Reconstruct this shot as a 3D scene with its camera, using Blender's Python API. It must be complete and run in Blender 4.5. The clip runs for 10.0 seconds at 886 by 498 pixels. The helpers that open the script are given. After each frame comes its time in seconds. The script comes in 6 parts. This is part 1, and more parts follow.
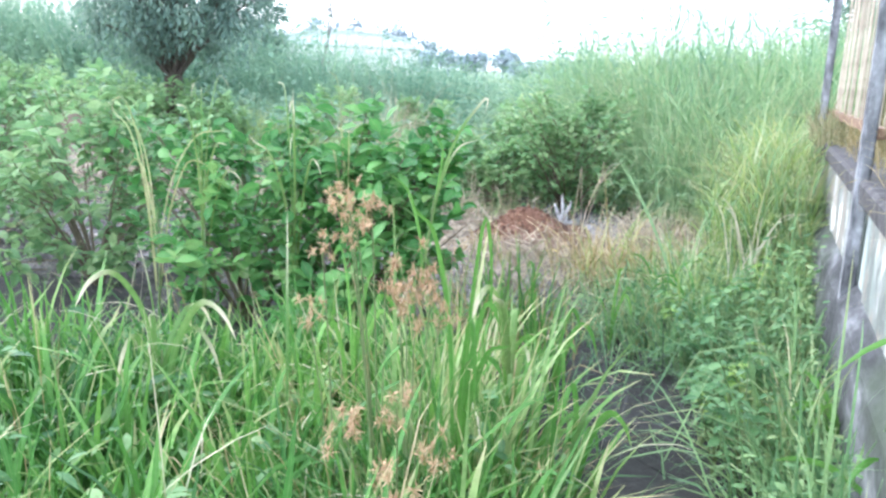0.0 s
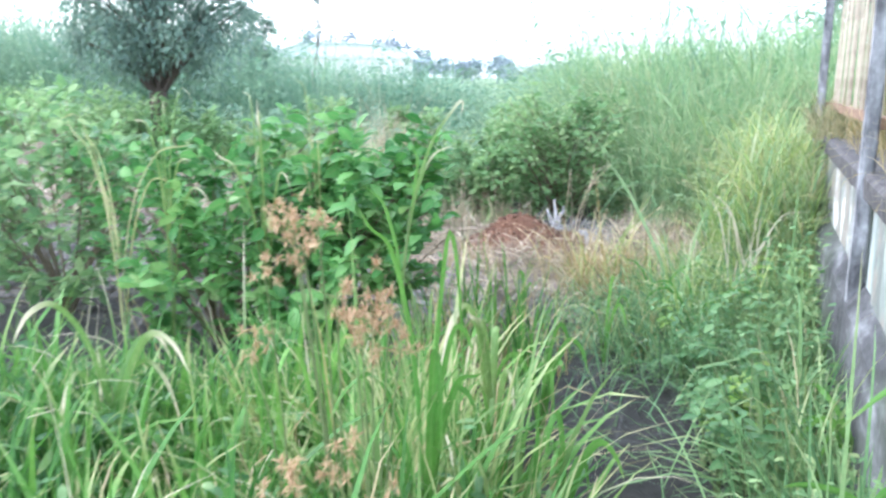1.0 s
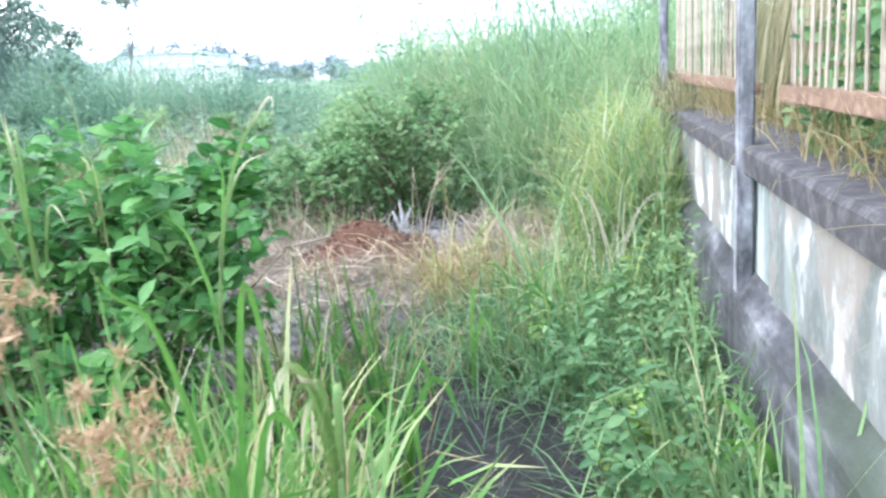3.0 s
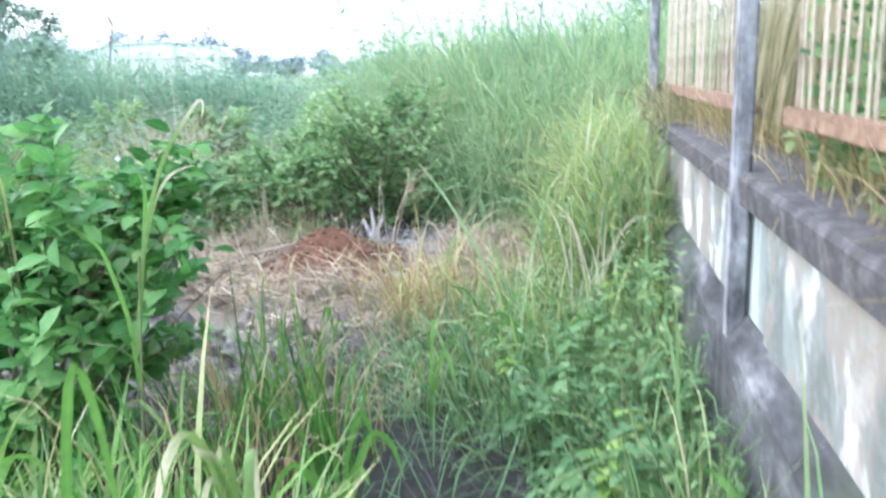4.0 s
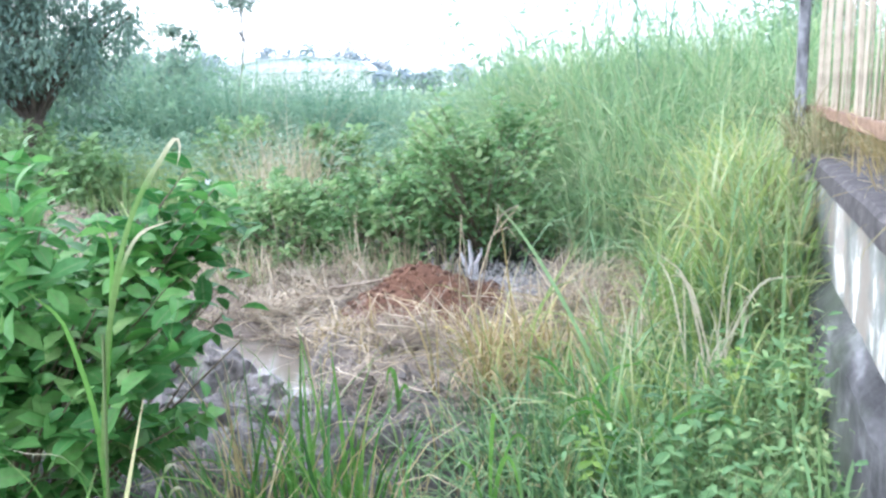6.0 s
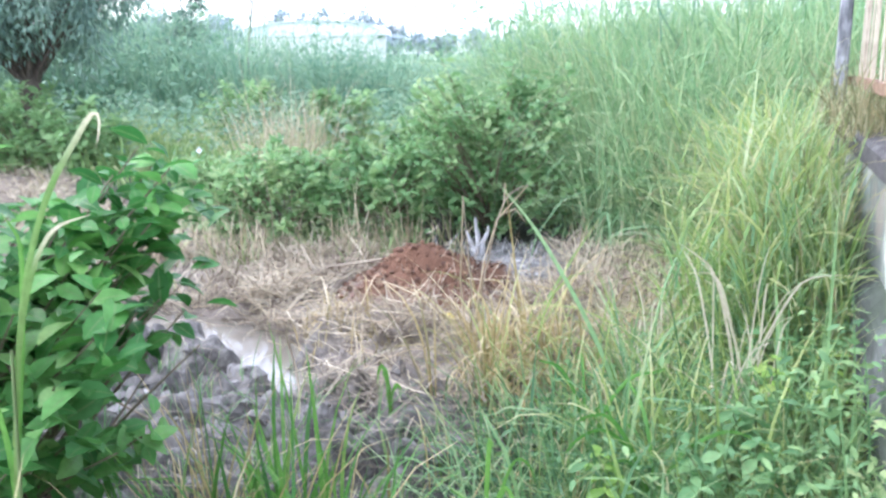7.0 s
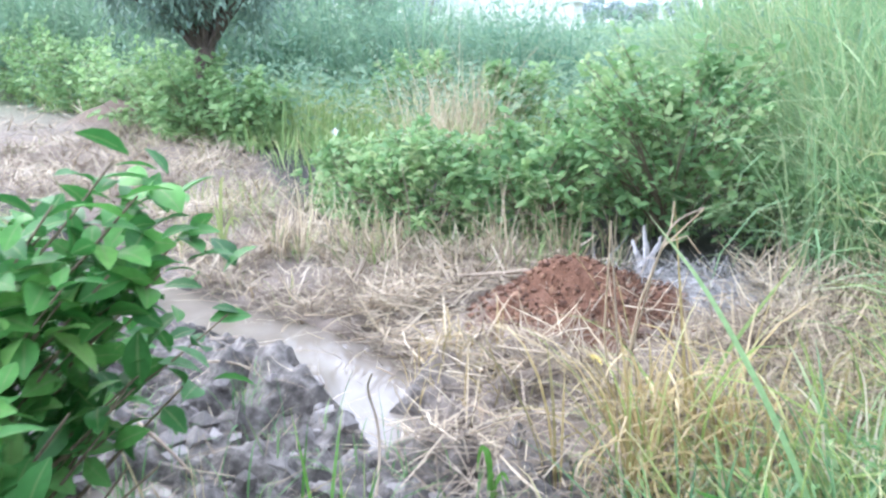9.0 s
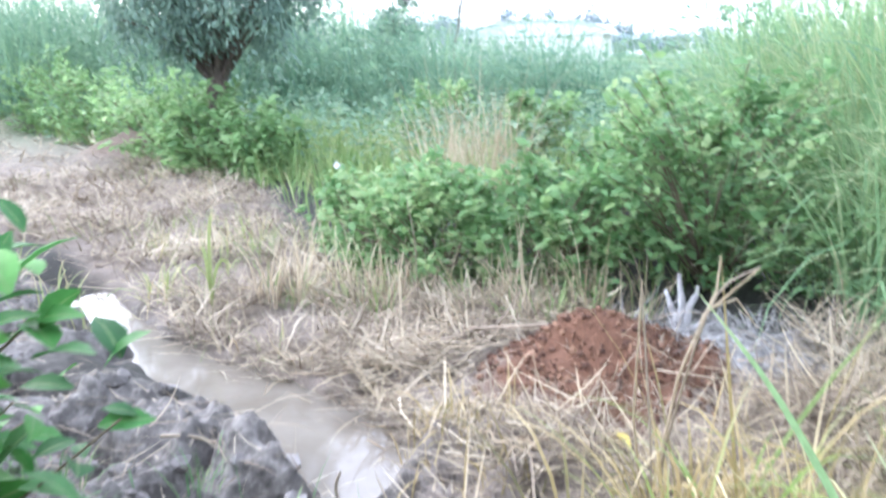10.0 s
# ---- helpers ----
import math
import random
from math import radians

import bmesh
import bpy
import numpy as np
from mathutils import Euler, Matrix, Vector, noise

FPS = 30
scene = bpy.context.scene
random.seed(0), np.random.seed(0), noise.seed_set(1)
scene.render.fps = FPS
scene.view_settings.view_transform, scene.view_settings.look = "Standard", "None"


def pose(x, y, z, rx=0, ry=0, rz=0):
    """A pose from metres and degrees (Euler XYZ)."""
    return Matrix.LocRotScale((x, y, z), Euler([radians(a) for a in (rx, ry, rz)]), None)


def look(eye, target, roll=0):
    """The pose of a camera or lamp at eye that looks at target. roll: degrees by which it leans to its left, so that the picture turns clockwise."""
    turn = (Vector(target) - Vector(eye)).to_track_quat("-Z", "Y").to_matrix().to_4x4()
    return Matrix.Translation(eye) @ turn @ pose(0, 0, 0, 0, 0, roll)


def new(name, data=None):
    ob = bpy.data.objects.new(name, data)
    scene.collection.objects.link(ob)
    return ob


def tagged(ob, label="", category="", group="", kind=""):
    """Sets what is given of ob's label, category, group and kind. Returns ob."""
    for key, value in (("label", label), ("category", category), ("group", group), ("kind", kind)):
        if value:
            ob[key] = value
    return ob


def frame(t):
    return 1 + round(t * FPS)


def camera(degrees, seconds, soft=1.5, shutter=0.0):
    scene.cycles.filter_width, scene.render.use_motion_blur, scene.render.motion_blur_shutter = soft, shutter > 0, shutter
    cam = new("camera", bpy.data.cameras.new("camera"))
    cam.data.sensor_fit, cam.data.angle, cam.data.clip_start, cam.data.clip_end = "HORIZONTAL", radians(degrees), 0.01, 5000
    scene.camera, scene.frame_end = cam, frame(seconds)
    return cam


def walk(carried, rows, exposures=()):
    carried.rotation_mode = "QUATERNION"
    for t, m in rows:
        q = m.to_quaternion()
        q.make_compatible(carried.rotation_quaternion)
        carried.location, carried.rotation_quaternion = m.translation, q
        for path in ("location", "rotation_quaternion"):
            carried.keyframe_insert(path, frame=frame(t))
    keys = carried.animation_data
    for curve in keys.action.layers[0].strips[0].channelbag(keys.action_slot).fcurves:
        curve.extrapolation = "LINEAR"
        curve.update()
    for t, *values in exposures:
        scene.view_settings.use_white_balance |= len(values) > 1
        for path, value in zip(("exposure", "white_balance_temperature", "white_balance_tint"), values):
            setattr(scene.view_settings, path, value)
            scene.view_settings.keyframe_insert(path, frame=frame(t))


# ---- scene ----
cam = camera(54.3, 10.0, soft=2.6, shutter=0.5)
PATH = [
    (0, (0.621, 0.675, 1.298), (0.423, 2.623, 0.889), 2.7),
    (0.5, (0.691, 0.769, 1.298), (0.427, 2.71, 0.898), 1.7),
    (1, (0.688, 0.904, 1.277), (0.485, 2.855, 0.886), 0.6),
    (1.5, (0.637, 1.117, 1.293), (0.568, 3.079, 0.909), -0.2),
    (2, (0.631, 1.227, 1.283), (0.659, 3.188, 0.895), -0.4),
    (2.5, (0.665, 1.351, 1.263), (0.714, 3.305, 0.841), -2.9),
    (2.7, (0.685, 1.414, 1.249), (0.774, 3.372, 0.854), -3.3),
    (3.8, (0.814, 1.731, 1.224), (1.007, 3.676, 0.798), -2.6),
    (4, (0.835, 1.823, 1.25), (1.005, 3.774, 0.845), -1.4),
    (4.5, (0.878, 2.005, 1.287), (1.02, 3.97, 0.944), -0.1),
    (5, (0.907, 2.124, 1.282), (1.018, 4.083, 0.897), -2.3),
    (5.5, (0.995, 2.324, 1.275), (0.991, 4.298, 0.95), -2.8),
    (5.7, (1.029, 2.363, 1.279), (0.959, 4.331, 0.935), -2.1),
    (6.8, (1.093, 2.733, 1.275), (0.908, 4.682, 0.866), -1.4),
    (7, (1.089, 2.795, 1.276), (0.923, 4.739, 0.832), -0.9),
    (7.5, (1.091, 2.938, 1.254), (0.832, 4.852, 0.737), -2.5),
    (8, (1.172, 3.195, 1.251), (0.721, 5.079, 0.754), -1.8),
    (8.5, (1.187, 3.376, 1.269), (0.622, 5.218, 0.732), -3.2),
    (9, (1.147, 3.623, 1.28), (0.565, 5.469, 0.774), -0.8),
    (9.5, (1.108, 3.831, 1.254), (0.525, 5.669, 0.722), -1.7),
    (10, (1.09, 4.1, 1.238), (0.442, 5.941, 0.802), -0.9),
]
walk(cam, [(t, look(eye, target, roll)) for t, eye, target, roll in PATH], exposures=[(0.0, 1.85, 5330.0, 10.8), (2.5, 1.84, 5330.0, 11.4), (5.0, 1.75, 5340.0, 11.8), (7.0, 1.82, 5335.0, 13.2), (8.0, 1.93, 5330.0, 13.6), (10.0, 1.90, 5340.0, 12.8)])

# ---- world and sun ----
world = bpy.data.worlds.new("sky")
scene.world = world
world.use_nodes = True
wn, wl = world.node_tree.nodes, world.node_tree.links
wn.clear()
sky = wn.new("ShaderNodeTexSky")
sky.sky_type, sky.sun_disc = "NISHITA", False
sky.sun_elevation, sky.sun_rotation = radians(38), radians(-60)
sky.air_density, sky.dust_density, sky.ozone_density = 1.2, 4.0, 1.0
bg_sky = wn.new("ShaderNodeBackground")
bg_sky.inputs["Strength"].default_value = 0.07
wl.new(sky.outputs["Color"], bg_sky.inputs["Color"])
# the thin white cloud cover that lies over the sky
bg_cloud = wn.new("ShaderNodeBackground")
bg_cloud.inputs["Color"].default_value = (1.0, 0.975, 0.97, 1)
bg_cloud.inputs["Strength"].default_value = 0.85
add = wn.new("ShaderNodeAddShader")
wl.new(bg_sky.outputs[0], add.inputs[0])
wl.new(bg_cloud.outputs[0], add.inputs[1])
wout = wn.new("ShaderNodeOutputWorld")
wl.new(add.outputs[0], wout.inputs["Surface"])

sun = new("sun", bpy.data.lights.new("sun", "SUN"))
sun.data.energy, sun.data.angle, sun.data.color = 0.8, radians(20), (1.0, 0.96, 0.9)
sun.matrix_world = look((-20, -11.5, 18), (0, 0, 0))


# ---- materials ----
class Mat:
    """A short hand for node materials."""

    def __init__(self, name):
        self.m = bpy.data.materials.new(name)
        self.m.use_nodes = True
        self.n, self.l = self.m.node_tree.nodes, self.m.node_tree.links
        self.n.clear()
        self.out = self.n.new("ShaderNodeOutputMaterial")

    def node(self, kind, **values):
        nd = self.n.new(kind)
        for k, v in values.items():
            nd.inputs[k.replace("_", " ")].default_value = v
        return nd

    def link(self, a, b):
        self.l.new(a, b)

    def coords(self, scale=(1, 1, 1), source="Object"):
        tc = self.n.new("ShaderNodeTexCoord")
        mp = self.n.new("ShaderNodeMapping")
        mp.inputs["Scale"].default_value = scale
        self.link(tc.outputs[source], mp.inputs["Vector"])
        return mp.outputs["Vector"]

    def noise(self, scale, detail=4.0, vec=None, rough=0.55):
        nd = self.node("ShaderNodeTexNoise", Scale=scale, Detail=detail, Roughness=rough)
        if vec is not None:
            self.link(vec, nd.inputs["Vector"])
        return nd.outputs["Fac"]

    def ramp(self, fac, stops):
        nd = self.n.new("ShaderNodeValToRGB")
        el = nd.color_ramp.elements
        while len(el) < len(stops):
            el.new(0.5)
        for e, (p, c) in zip(el, stops):
            e.position, e.color = p, (*c, 1)
        self.link(fac, nd.inputs["Fac"])
        return nd.outputs["Color"]

    def mix(self, fac, a, b, kind="MIX"):
        nd = self.n.new("ShaderNodeMix")
        nd.data_type, nd.blend_type = "RGBA", kind
        if isinstance(fac, float):
            nd.inputs["Factor"].default_value = fac
        else:
            self.link(fac, nd.inputs["Factor"])
        for sock, v in ((nd.inputs[6], a), (nd.inputs[7], b)):
            if isinstance(v, tuple):
                sock.default_value = (*v, 1)
            else:
                self.link(v, sock)
        return nd.outputs[2]

    def math(self, op, a, b=0.5):
        nd = self.n.new("ShaderNodeMath")
        nd.operation = op
        for i, v in enumerate((a, b)):
            if isinstance(v, (int, float)):
                nd.inputs[i].default_value = v
            else:
                self.link(v, nd.inputs[i])
        return nd.outputs[0]

    def finish(self, color, rough=0.7, bump=None, dist=0.01, strength=0.6, metal=0.0, spec=0.5, translucent=0.0):
        p = self.node("ShaderNodeBsdfPrincipled", Metallic=metal)
        p.inputs["Specular IOR Level"].default_value = spec
        if isinstance(color, tuple):
            p.inputs["Base Color"].default_value = (*color, 1)
        else:
            self.link(color, p.inputs["Base Color"])
        if isinstance(rough, float):
            p.inputs["Roughness"].default_value = rough
        else:
            self.link(rough, p.inputs["Roughness"])
        if bump is not None:
            b = self.node("ShaderNodeBump", Strength=strength, Distance=dist)
            self.link(bump, b.inputs["Height"])
            self.link(b.outputs[0], p.inputs["Normal"])
        sh = p.outputs[0]
        if translucent:
            t = self.n.new("ShaderNodeBsdfTranslucent")
            if isinstance(color, tuple):
                t.inputs["Color"].default_value = (*color, 1)
            else:
                self.link(color, t.inputs["Color"])
            mx = self.n.new("ShaderNodeMixShader")
            mx.inputs[0].default_value = translucent
            self.link(sh, mx.inputs[1])
            self.link(t.outputs[0], mx.inputs[2])
            sh = mx.outputs[0]
        self.link(sh, self.out.inputs["Surface"])
        return self.m


def leaf_mat(name, stops, tip=None, tip_at=0.75, rough=0.5, translucent=0.35, single=False, patch=1.5, veins=False):
    """Foliage: the hue differs from leaf to leaf and over the plant; tip: the colour of dry ends."""
    m = Mat(name)
    if single:
        rnd = m.n.new("ShaderNodeObjectInfo").outputs["Random"]
    else:
        rnd = m.n.new("ShaderNodeNewGeometry").outputs["Random Per Island"]
    geo = m.n.new("ShaderNodeNewGeometry")
    big = m.noise(patch, 2.0, geo.outputs["Position"])
    fac = m.math("ADD", m.math("MULTIPLY", rnd, 0.52), m.math("MULTIPLY", m.math("SUBTRACT", big, 0.26), 1.0))
    col = m.ramp(fac, stops)
    uv = m.n.new("ShaderNodeUVMap")
    sep = m.n.new("ShaderNodeSeparateXYZ")
    m.link(uv.outputs[0], sep.inputs[0])
    if tip:
        jit = m.math("ADD", sep.outputs[1], m.math("MULTIPLY", m.math("SUBTRACT", rnd, 0.5), 0.5))
        mask = m.n.new("ShaderNodeMapRange")
        mask.inputs[1].default_value, mask.inputs[2].default_value = tip_at, tip_at + 0.3
        m.link(jit, mask.inputs[0])
        col = m.mix(mask.outputs[0], col, tip)
    # pale midrib, and a fine mottle
    rib = m.math("ABSOLUTE", m.math("SUBTRACT", sep.outputs[0], 0.5))
    ribmask = m.math("LESS_THAN", rib, 0.05 if veins else 0.07)
    col = m.mix(m.math("MULTIPLY", ribmask, 0.45 if veins else 0.3), col, (0.22, 0.30, 0.12))
    fine = m.noise(60.0, 3.0, geo.outputs["Position"])
    col = m.mix(0.35, col, m.ramp(fine, [(0.3, (0.55, 0.55, 0.5)), (0.7, (1.3, 1.3, 1.3))]), "MULTIPLY")
    return m.finish(col, rough, translucent=translucent, spec=0.28)


M_GRASS = leaf_mat("fresh_grass", [(0.15, (0.035, 0.11, 0.022)), (0.42, (0.08, 0.215, 0.036)), (0.70, (0.16, 0.325, 0.06)), (0.93, (0.36, 0.43, 0.15))], tip=(0.50, 0.44, 0.24), tip_at=0.92)
M_LIME = leaf_mat("lime_grass", [(0.15, (0.115, 0.215, 0.065)), (0.45, (0.225, 0.345, 0.115)), (0.75, (0.37, 0.44, 0.18)), (0.95, (0.55, 0.52, 0.29))], tip=(0.55, 0.48, 0.26), tip_at=0.85)
M_SALLOW = leaf_mat("sallow_grass", [(0.15, (0.16, 0.27, 0.075)), (0.45, (0.30, 0.39, 0.12)), (0.75, (0.45, 0.48, 0.19)), (0.95, (0.58, 0.55, 0.30))], tip=(0.60, 0.56, 0.33), tip_at=0.8, translucent=0.5)
M_BLEACH = leaf_mat("bleached_grass", [(0.15, (0.07, 0.15, 0.04)), (0.5, (0.13, 0.24, 0.06)), (0.9, (0.30, 0.36, 0.12))], tip=(0.66, 0.58, 0.42), tip_at=0.5)
M_WEED = leaf_mat("weed_leaf", [(0.15, (0.06, 0.14, 0.06)), (0.45, (0.135, 0.255, 0.10)), (0.75, (0.24, 0.36, 0.14)), (0.95, (0.42, 0.46, 0.22))], tip=(0.40, 0.38, 0.2), tip_at=0.95)
M_REED = leaf_mat("tall_grass", [(0.12, (0.125, 0.24, 0.12)), (0.42, (0.23, 0.375, 0.18)), (0.72, (0.375, 0.485, 0.245)), (0.95, (0.58, 0.57, 0.37))], tip=(0.50, 0.52, 0.32), tip_at=0.85, patch=0.5, translucent=0.45)
# pale bluish greens: the mist over the distant thicket is put into this colour
M_THICK = leaf_mat("thicket_leaf", [(0.15, (0.11, 0.21, 0.14)), (0.5, (0.19, 0.31, 0.205)), (0.8, (0.27, 0.40, 0.245)), (0.97, (0.36, 0.43, 0.26))], tip=(0.42, 0.48, 0.32), tip_at=0.9, patch=0.5, translucent=0.45)
M_YELLOW = leaf_mat("yellowing_grass", [(0.15, (0.15, 0.24, 0.08)), (0.45, (0.28, 0.33, 0.13)), (0.75, (0.43, 0.39, 0.20)), (0.95, (0.58, 0.49, 0.31))], tip=(0.55, 0.47, 0.29), tip_at=0.7)
M_GOLD = leaf_mat("golden_dry_grass", [(0.12, (0.13, 0.13, 0.055)), (0.4, (0.31, 0.245, 0.105)), (0.7, (0.48, 0.37, 0.185)), (0.95, (0.64, 0.52, 0.32))], tip=(0.6, 0.49, 0.3), tip_at=0.7)
M_STRAW = leaf_mat("dry_straw", [(0.12, (0.09, 0.068, 0.052)), (0.42, (0.23, 0.178, 0.135)), (0.70, (0.42, 0.35, 0.262)), (0.95, (0.66, 0.585, 0.47))], rough=0.65, translucent=0.15)
# dark end lifted: veiling haze is put into the shrub leaf colours
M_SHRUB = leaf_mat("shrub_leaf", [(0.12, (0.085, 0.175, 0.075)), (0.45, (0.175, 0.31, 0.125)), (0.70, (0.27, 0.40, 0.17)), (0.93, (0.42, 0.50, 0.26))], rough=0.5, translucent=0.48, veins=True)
M_SHRUB1 = leaf_mat("near_shrub_leaf", [(0.12, (0.03, 0.105, 0.028)), (0.45, (0.066, 0.205, 0.046)), (0.75, (0.13, 0.315, 0.068)), (0.97, (0.28, 0.42, 0.12))], rough=0.5, translucent=0.36, single=True, veins=True)
# lighter copy of the near leaf, with a little haze in the colour
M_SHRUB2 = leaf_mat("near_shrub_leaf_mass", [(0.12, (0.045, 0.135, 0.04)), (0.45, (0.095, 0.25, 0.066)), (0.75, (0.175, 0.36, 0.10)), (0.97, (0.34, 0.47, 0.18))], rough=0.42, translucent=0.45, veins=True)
# same haze-lifted colours, for leaves that are single objects
M_SHRUB3 = leaf_mat("shrub_leaf_single", [(0.12, (0.085, 0.175, 0.075)), (0.45, (0.175, 0.31, 0.125)), (0.70, (0.27, 0.40, 0.17)), (0.93, (0.42, 0.50, 0.26))], rough=0.5, translucent=0.48, single=True, veins=True)
# palest copy of the shrub leaf: distance haze put into its colour
M_ROW = leaf_mat("hazed_row_shrub_leaf", [(0.12, (0.13, 0.235, 0.10)), (0.45, (0.225, 0.365, 0.15)), (0.70, (0.31, 0.45, 0.20)), (0.93, (0.42, 0.52, 0.28))], rough=0.5, translucent=0.5)
# leaf green lightened and blued, so the colour itself carries the haze
M_TREE = leaf_mat("hazed_tree_leaf", [(0.15, (0.10, 0.165, 0.135)), (0.5, (0.165, 0.25, 0.195)), (0.9, (0.25, 0.34, 0.25))], rough=0.45, translucent=0.35)
M_TAN = leaf_mat("tan_dry_grass", [(0.12, (0.26, 0.20, 0.13)), (0.45, (0.46, 0.375, 0.255)), (0.8, (0.64, 0.545, 0.40))], rough=0.65, translucent=0.3)
M_PALE = leaf_mat("bleached_stem", [(0.12, (0.40, 0.34, 0.25)), (0.45, (0.58, 0.52, 0.40)), (0.8, (0.72, 0.66, 0.54))], rough=0.65, translucent=0.35)
M_TAN2 = leaf_mat("dry_reed", [(0.14, (0.09, 0.105, 0.05)), (0.4, (0.235, 0.225, 0.115)), (0.68, (0.41, 0.355, 0.215)), (0.92, (0.60, 0.53, 0.37))], rough=0.6, translucent=0.35)
M_SEED = leaf_mat("seed_head", [(0.15, (0.28, 0.17, 0.09)), (0.5, (0.46, 0.30, 0.17)), (0.9, (0.62, 0.45, 0.28))], rough=0.7, translucent=0.2)

m = Mat("stem_green")
M_STEM = m.finish(m.ramp(m.noise(25.0), [(0.3, (0.10, 0.15, 0.05)), (0.7, (0.2, 0.24, 0.1))]), 0.6)
m = Mat("bark")
v = m.coords((8, 8, 1.5))
M_BARK = m.finish(m.ramp(m.noise(6.0, 6.0, v), [(0.3, (0.035, 0.028, 0.022)), (0.7, (0.13, 0.10, 0.075))]), 0.9, m.noise(9.0, 6.0, v), 0.02)
m = Mat("grey_bark")
M_GBARK = m.finish(m.ramp(m.noise(30.0), [(0.3, (0.12, 0.115, 0.10)), (0.7, (0.24, 0.23, 0.20))]), 0.85, m.noise(60.0), 0.002)
m = Mat("twig")
M_TWIG = m.finish(m.ramp(m.noise(40.0), [(0.3, (0.10, 0.075, 0.05)), (0.7, (0.22, 0.18, 0.12))]), 0.85, m.noise(80.0), 0.002)
m = Mat("straw_stalk")
rnd = m.n.new("ShaderNodeObjectInfo").outputs["Random"]
M_STALK = m.finish(m.mix(0.4, m.ramp(rnd, [(0.1, (0.26, 0.19, 0.12)), (0.5, (0.48, 0.38, 0.26)), (0.9, (0.70, 0.60, 0.45))]), m.ramp(m.noise(60.0), [(0.3, (0.5, 0.5, 0.5)), (0.7, (1.3, 1.3, 1.3))]), "MULTIPLY"), 0.6)
m = Mat("yellow_leaf")
M_YLEAF = m.finish(m.ramp(m.noise(40.0), [(0.3, (0.55, 0.42, 0.05)), (0.7, (0.75, 0.62, 0.12))]), 0.5, translucent=0.25)
m = Mat("white_scrap")
M_SCRAP = m.finish(m.ramp(m.noise(30.0), [(0.3, (0.7, 0.7, 0.7)), (0.7, (0.85, 0.85, 0.85))]), 0.4, translucent=0.2)
m = Mat("bleached_wood")
M_GREYWOOD = m.finish(m.ramp(m.noise(18.0, 6.0, m.coords((3, 3, 0.6)), 0.65), [(0.3, (0.16, 0.15, 0.15)), (0.5, (0.42, 0.41, 0.41)), (0.75, (0.66, 0.65, 0.65))]), 0.9, m.noise(50.0, 4.0, m.coords((3, 3, 0.6))), 0.004)
m = Mat("charred_wood")
M_CHAR = m.finish(m.ramp(m.noise(30.0), [(0.3, (0.08, 0.076, 0.072)), (0.6, (0.25, 0.24, 0.23)), (0.8, (0.48, 0.465, 0.45))]), 0.95, m.noise(60.0), 0.004)

# dry stems coloured dark: the shade between the grass is painted in
m = Mat("shaded_stem")
M_SHADED_STEM = m.finish(m.ramp(m.noise(30.0), [(0.3, (0.03, 0.03, 0.029)), (0.6, (0.075, 0.075, 0.07)), (0.8, (0.17, 0.165, 0.15))]), 0.85)

# ground: soil, wet mud, trodden hay, red-brown compost and ash, each where its mask lies
m = Mat("ground_soil")
pos = m.n.new("ShaderNodeNewGeometry").outputs["Position"]


def mask_of(name):
    at = m.n.new("ShaderNodeAttribute")
    at.attribute_name = name
    return at.outputs["Fac"]


n1, n2, n3 = m.noise(3.0, 6.0, pos), m.noise(22.0, 6.0, pos, 0.65), m.noise(120.0, 4.0, pos, 0.7)
# dark earth made darker still: shade under the growth is put into its colour
soil = m.ramp(n2, [(0.25, (0.014, 0.013, 0.012)), (0.6, (0.034, 0.030, 0.027)), (0.8, (0.065, 0.057, 0.05))])
soil = m.mix(m.math("MULTIPLY", n1, 0.35), soil, (0.025, 0.036, 0.018))
mud = m.ramp(n2, [(0.28, (0.032, 0.029, 0.026)), (0.48, (0.108, 0.096, 0.087)), (0.75, (0.28, 0.258, 0.24))])
hay = m.ramp(n3, [(0.25, (0.06, 0.049, 0.042)), (0.5, (0.18, 0.147, 0.122)), (0.75, (0.37, 0.31, 0.26))])
hay = m.mix(m.math("MULTIPLY", n1, 0.4), hay, (0.21, 0.175, 0.145))
comp = m.ramp(n3, [(0.25, (0.045, 0.02, 0.011)), (0.5, (0.115, 0.053, 0.029)), (0.75, (0.22, 0.12, 0.07))])
comp = m.mix(m.math("MULTIPLY", n2, 0.4), comp, (0.12, 0.052, 0.025))
ash = m.ramp(n2, [(0.3, (0.05, 0.047, 0.045)), (0.47, (0.17, 0.165, 0.16)), (0.6, (0.38, 0.37, 0.365)), (0.78, (0.58, 0.575, 0.57))])
col = m.mix(mask_of("mud"), soil, mud)
col = m.mix(mask_of("hay"), col, hay)
col = m.mix(m.math("MULTIPLY", mask_of("ash"), m.ramp(n1, [(0.32, (0.35, 0.35, 0.35)), (0.5, (1, 1, 1))])), col, ash)
col = m.mix(mask_of("compost"), col, comp)
far = m.ramp(m.noise(0.15, 4.0, pos), [(0.3, (0.10, 0.15, 0.08)), (0.6, (0.14, 0.20, 0.10)), (0.8, (0.22, 0.23, 0.13))])
col = m.mix(mask_of("far"), col, far)
wet = m.n.new("ShaderNodeMapRange")
wet.inputs[3].default_value, wet.inputs[4].default_value = 0.9, 0.34
m.link(m.math("MULTIPLY", mask_of("mud"), m.ramp(n1, [(0.35, (0, 0, 0)), (0.65, (1, 1, 1))])), wet.inputs[0])
hgt = m.math("ADD", n2, m.math("MULTIPLY", n3, 0.3))
M_GROUND = m.finish(col, wet.outputs[0], hgt, 0.035, 0.7, spec=0.4)

m = Mat("muddy_water")
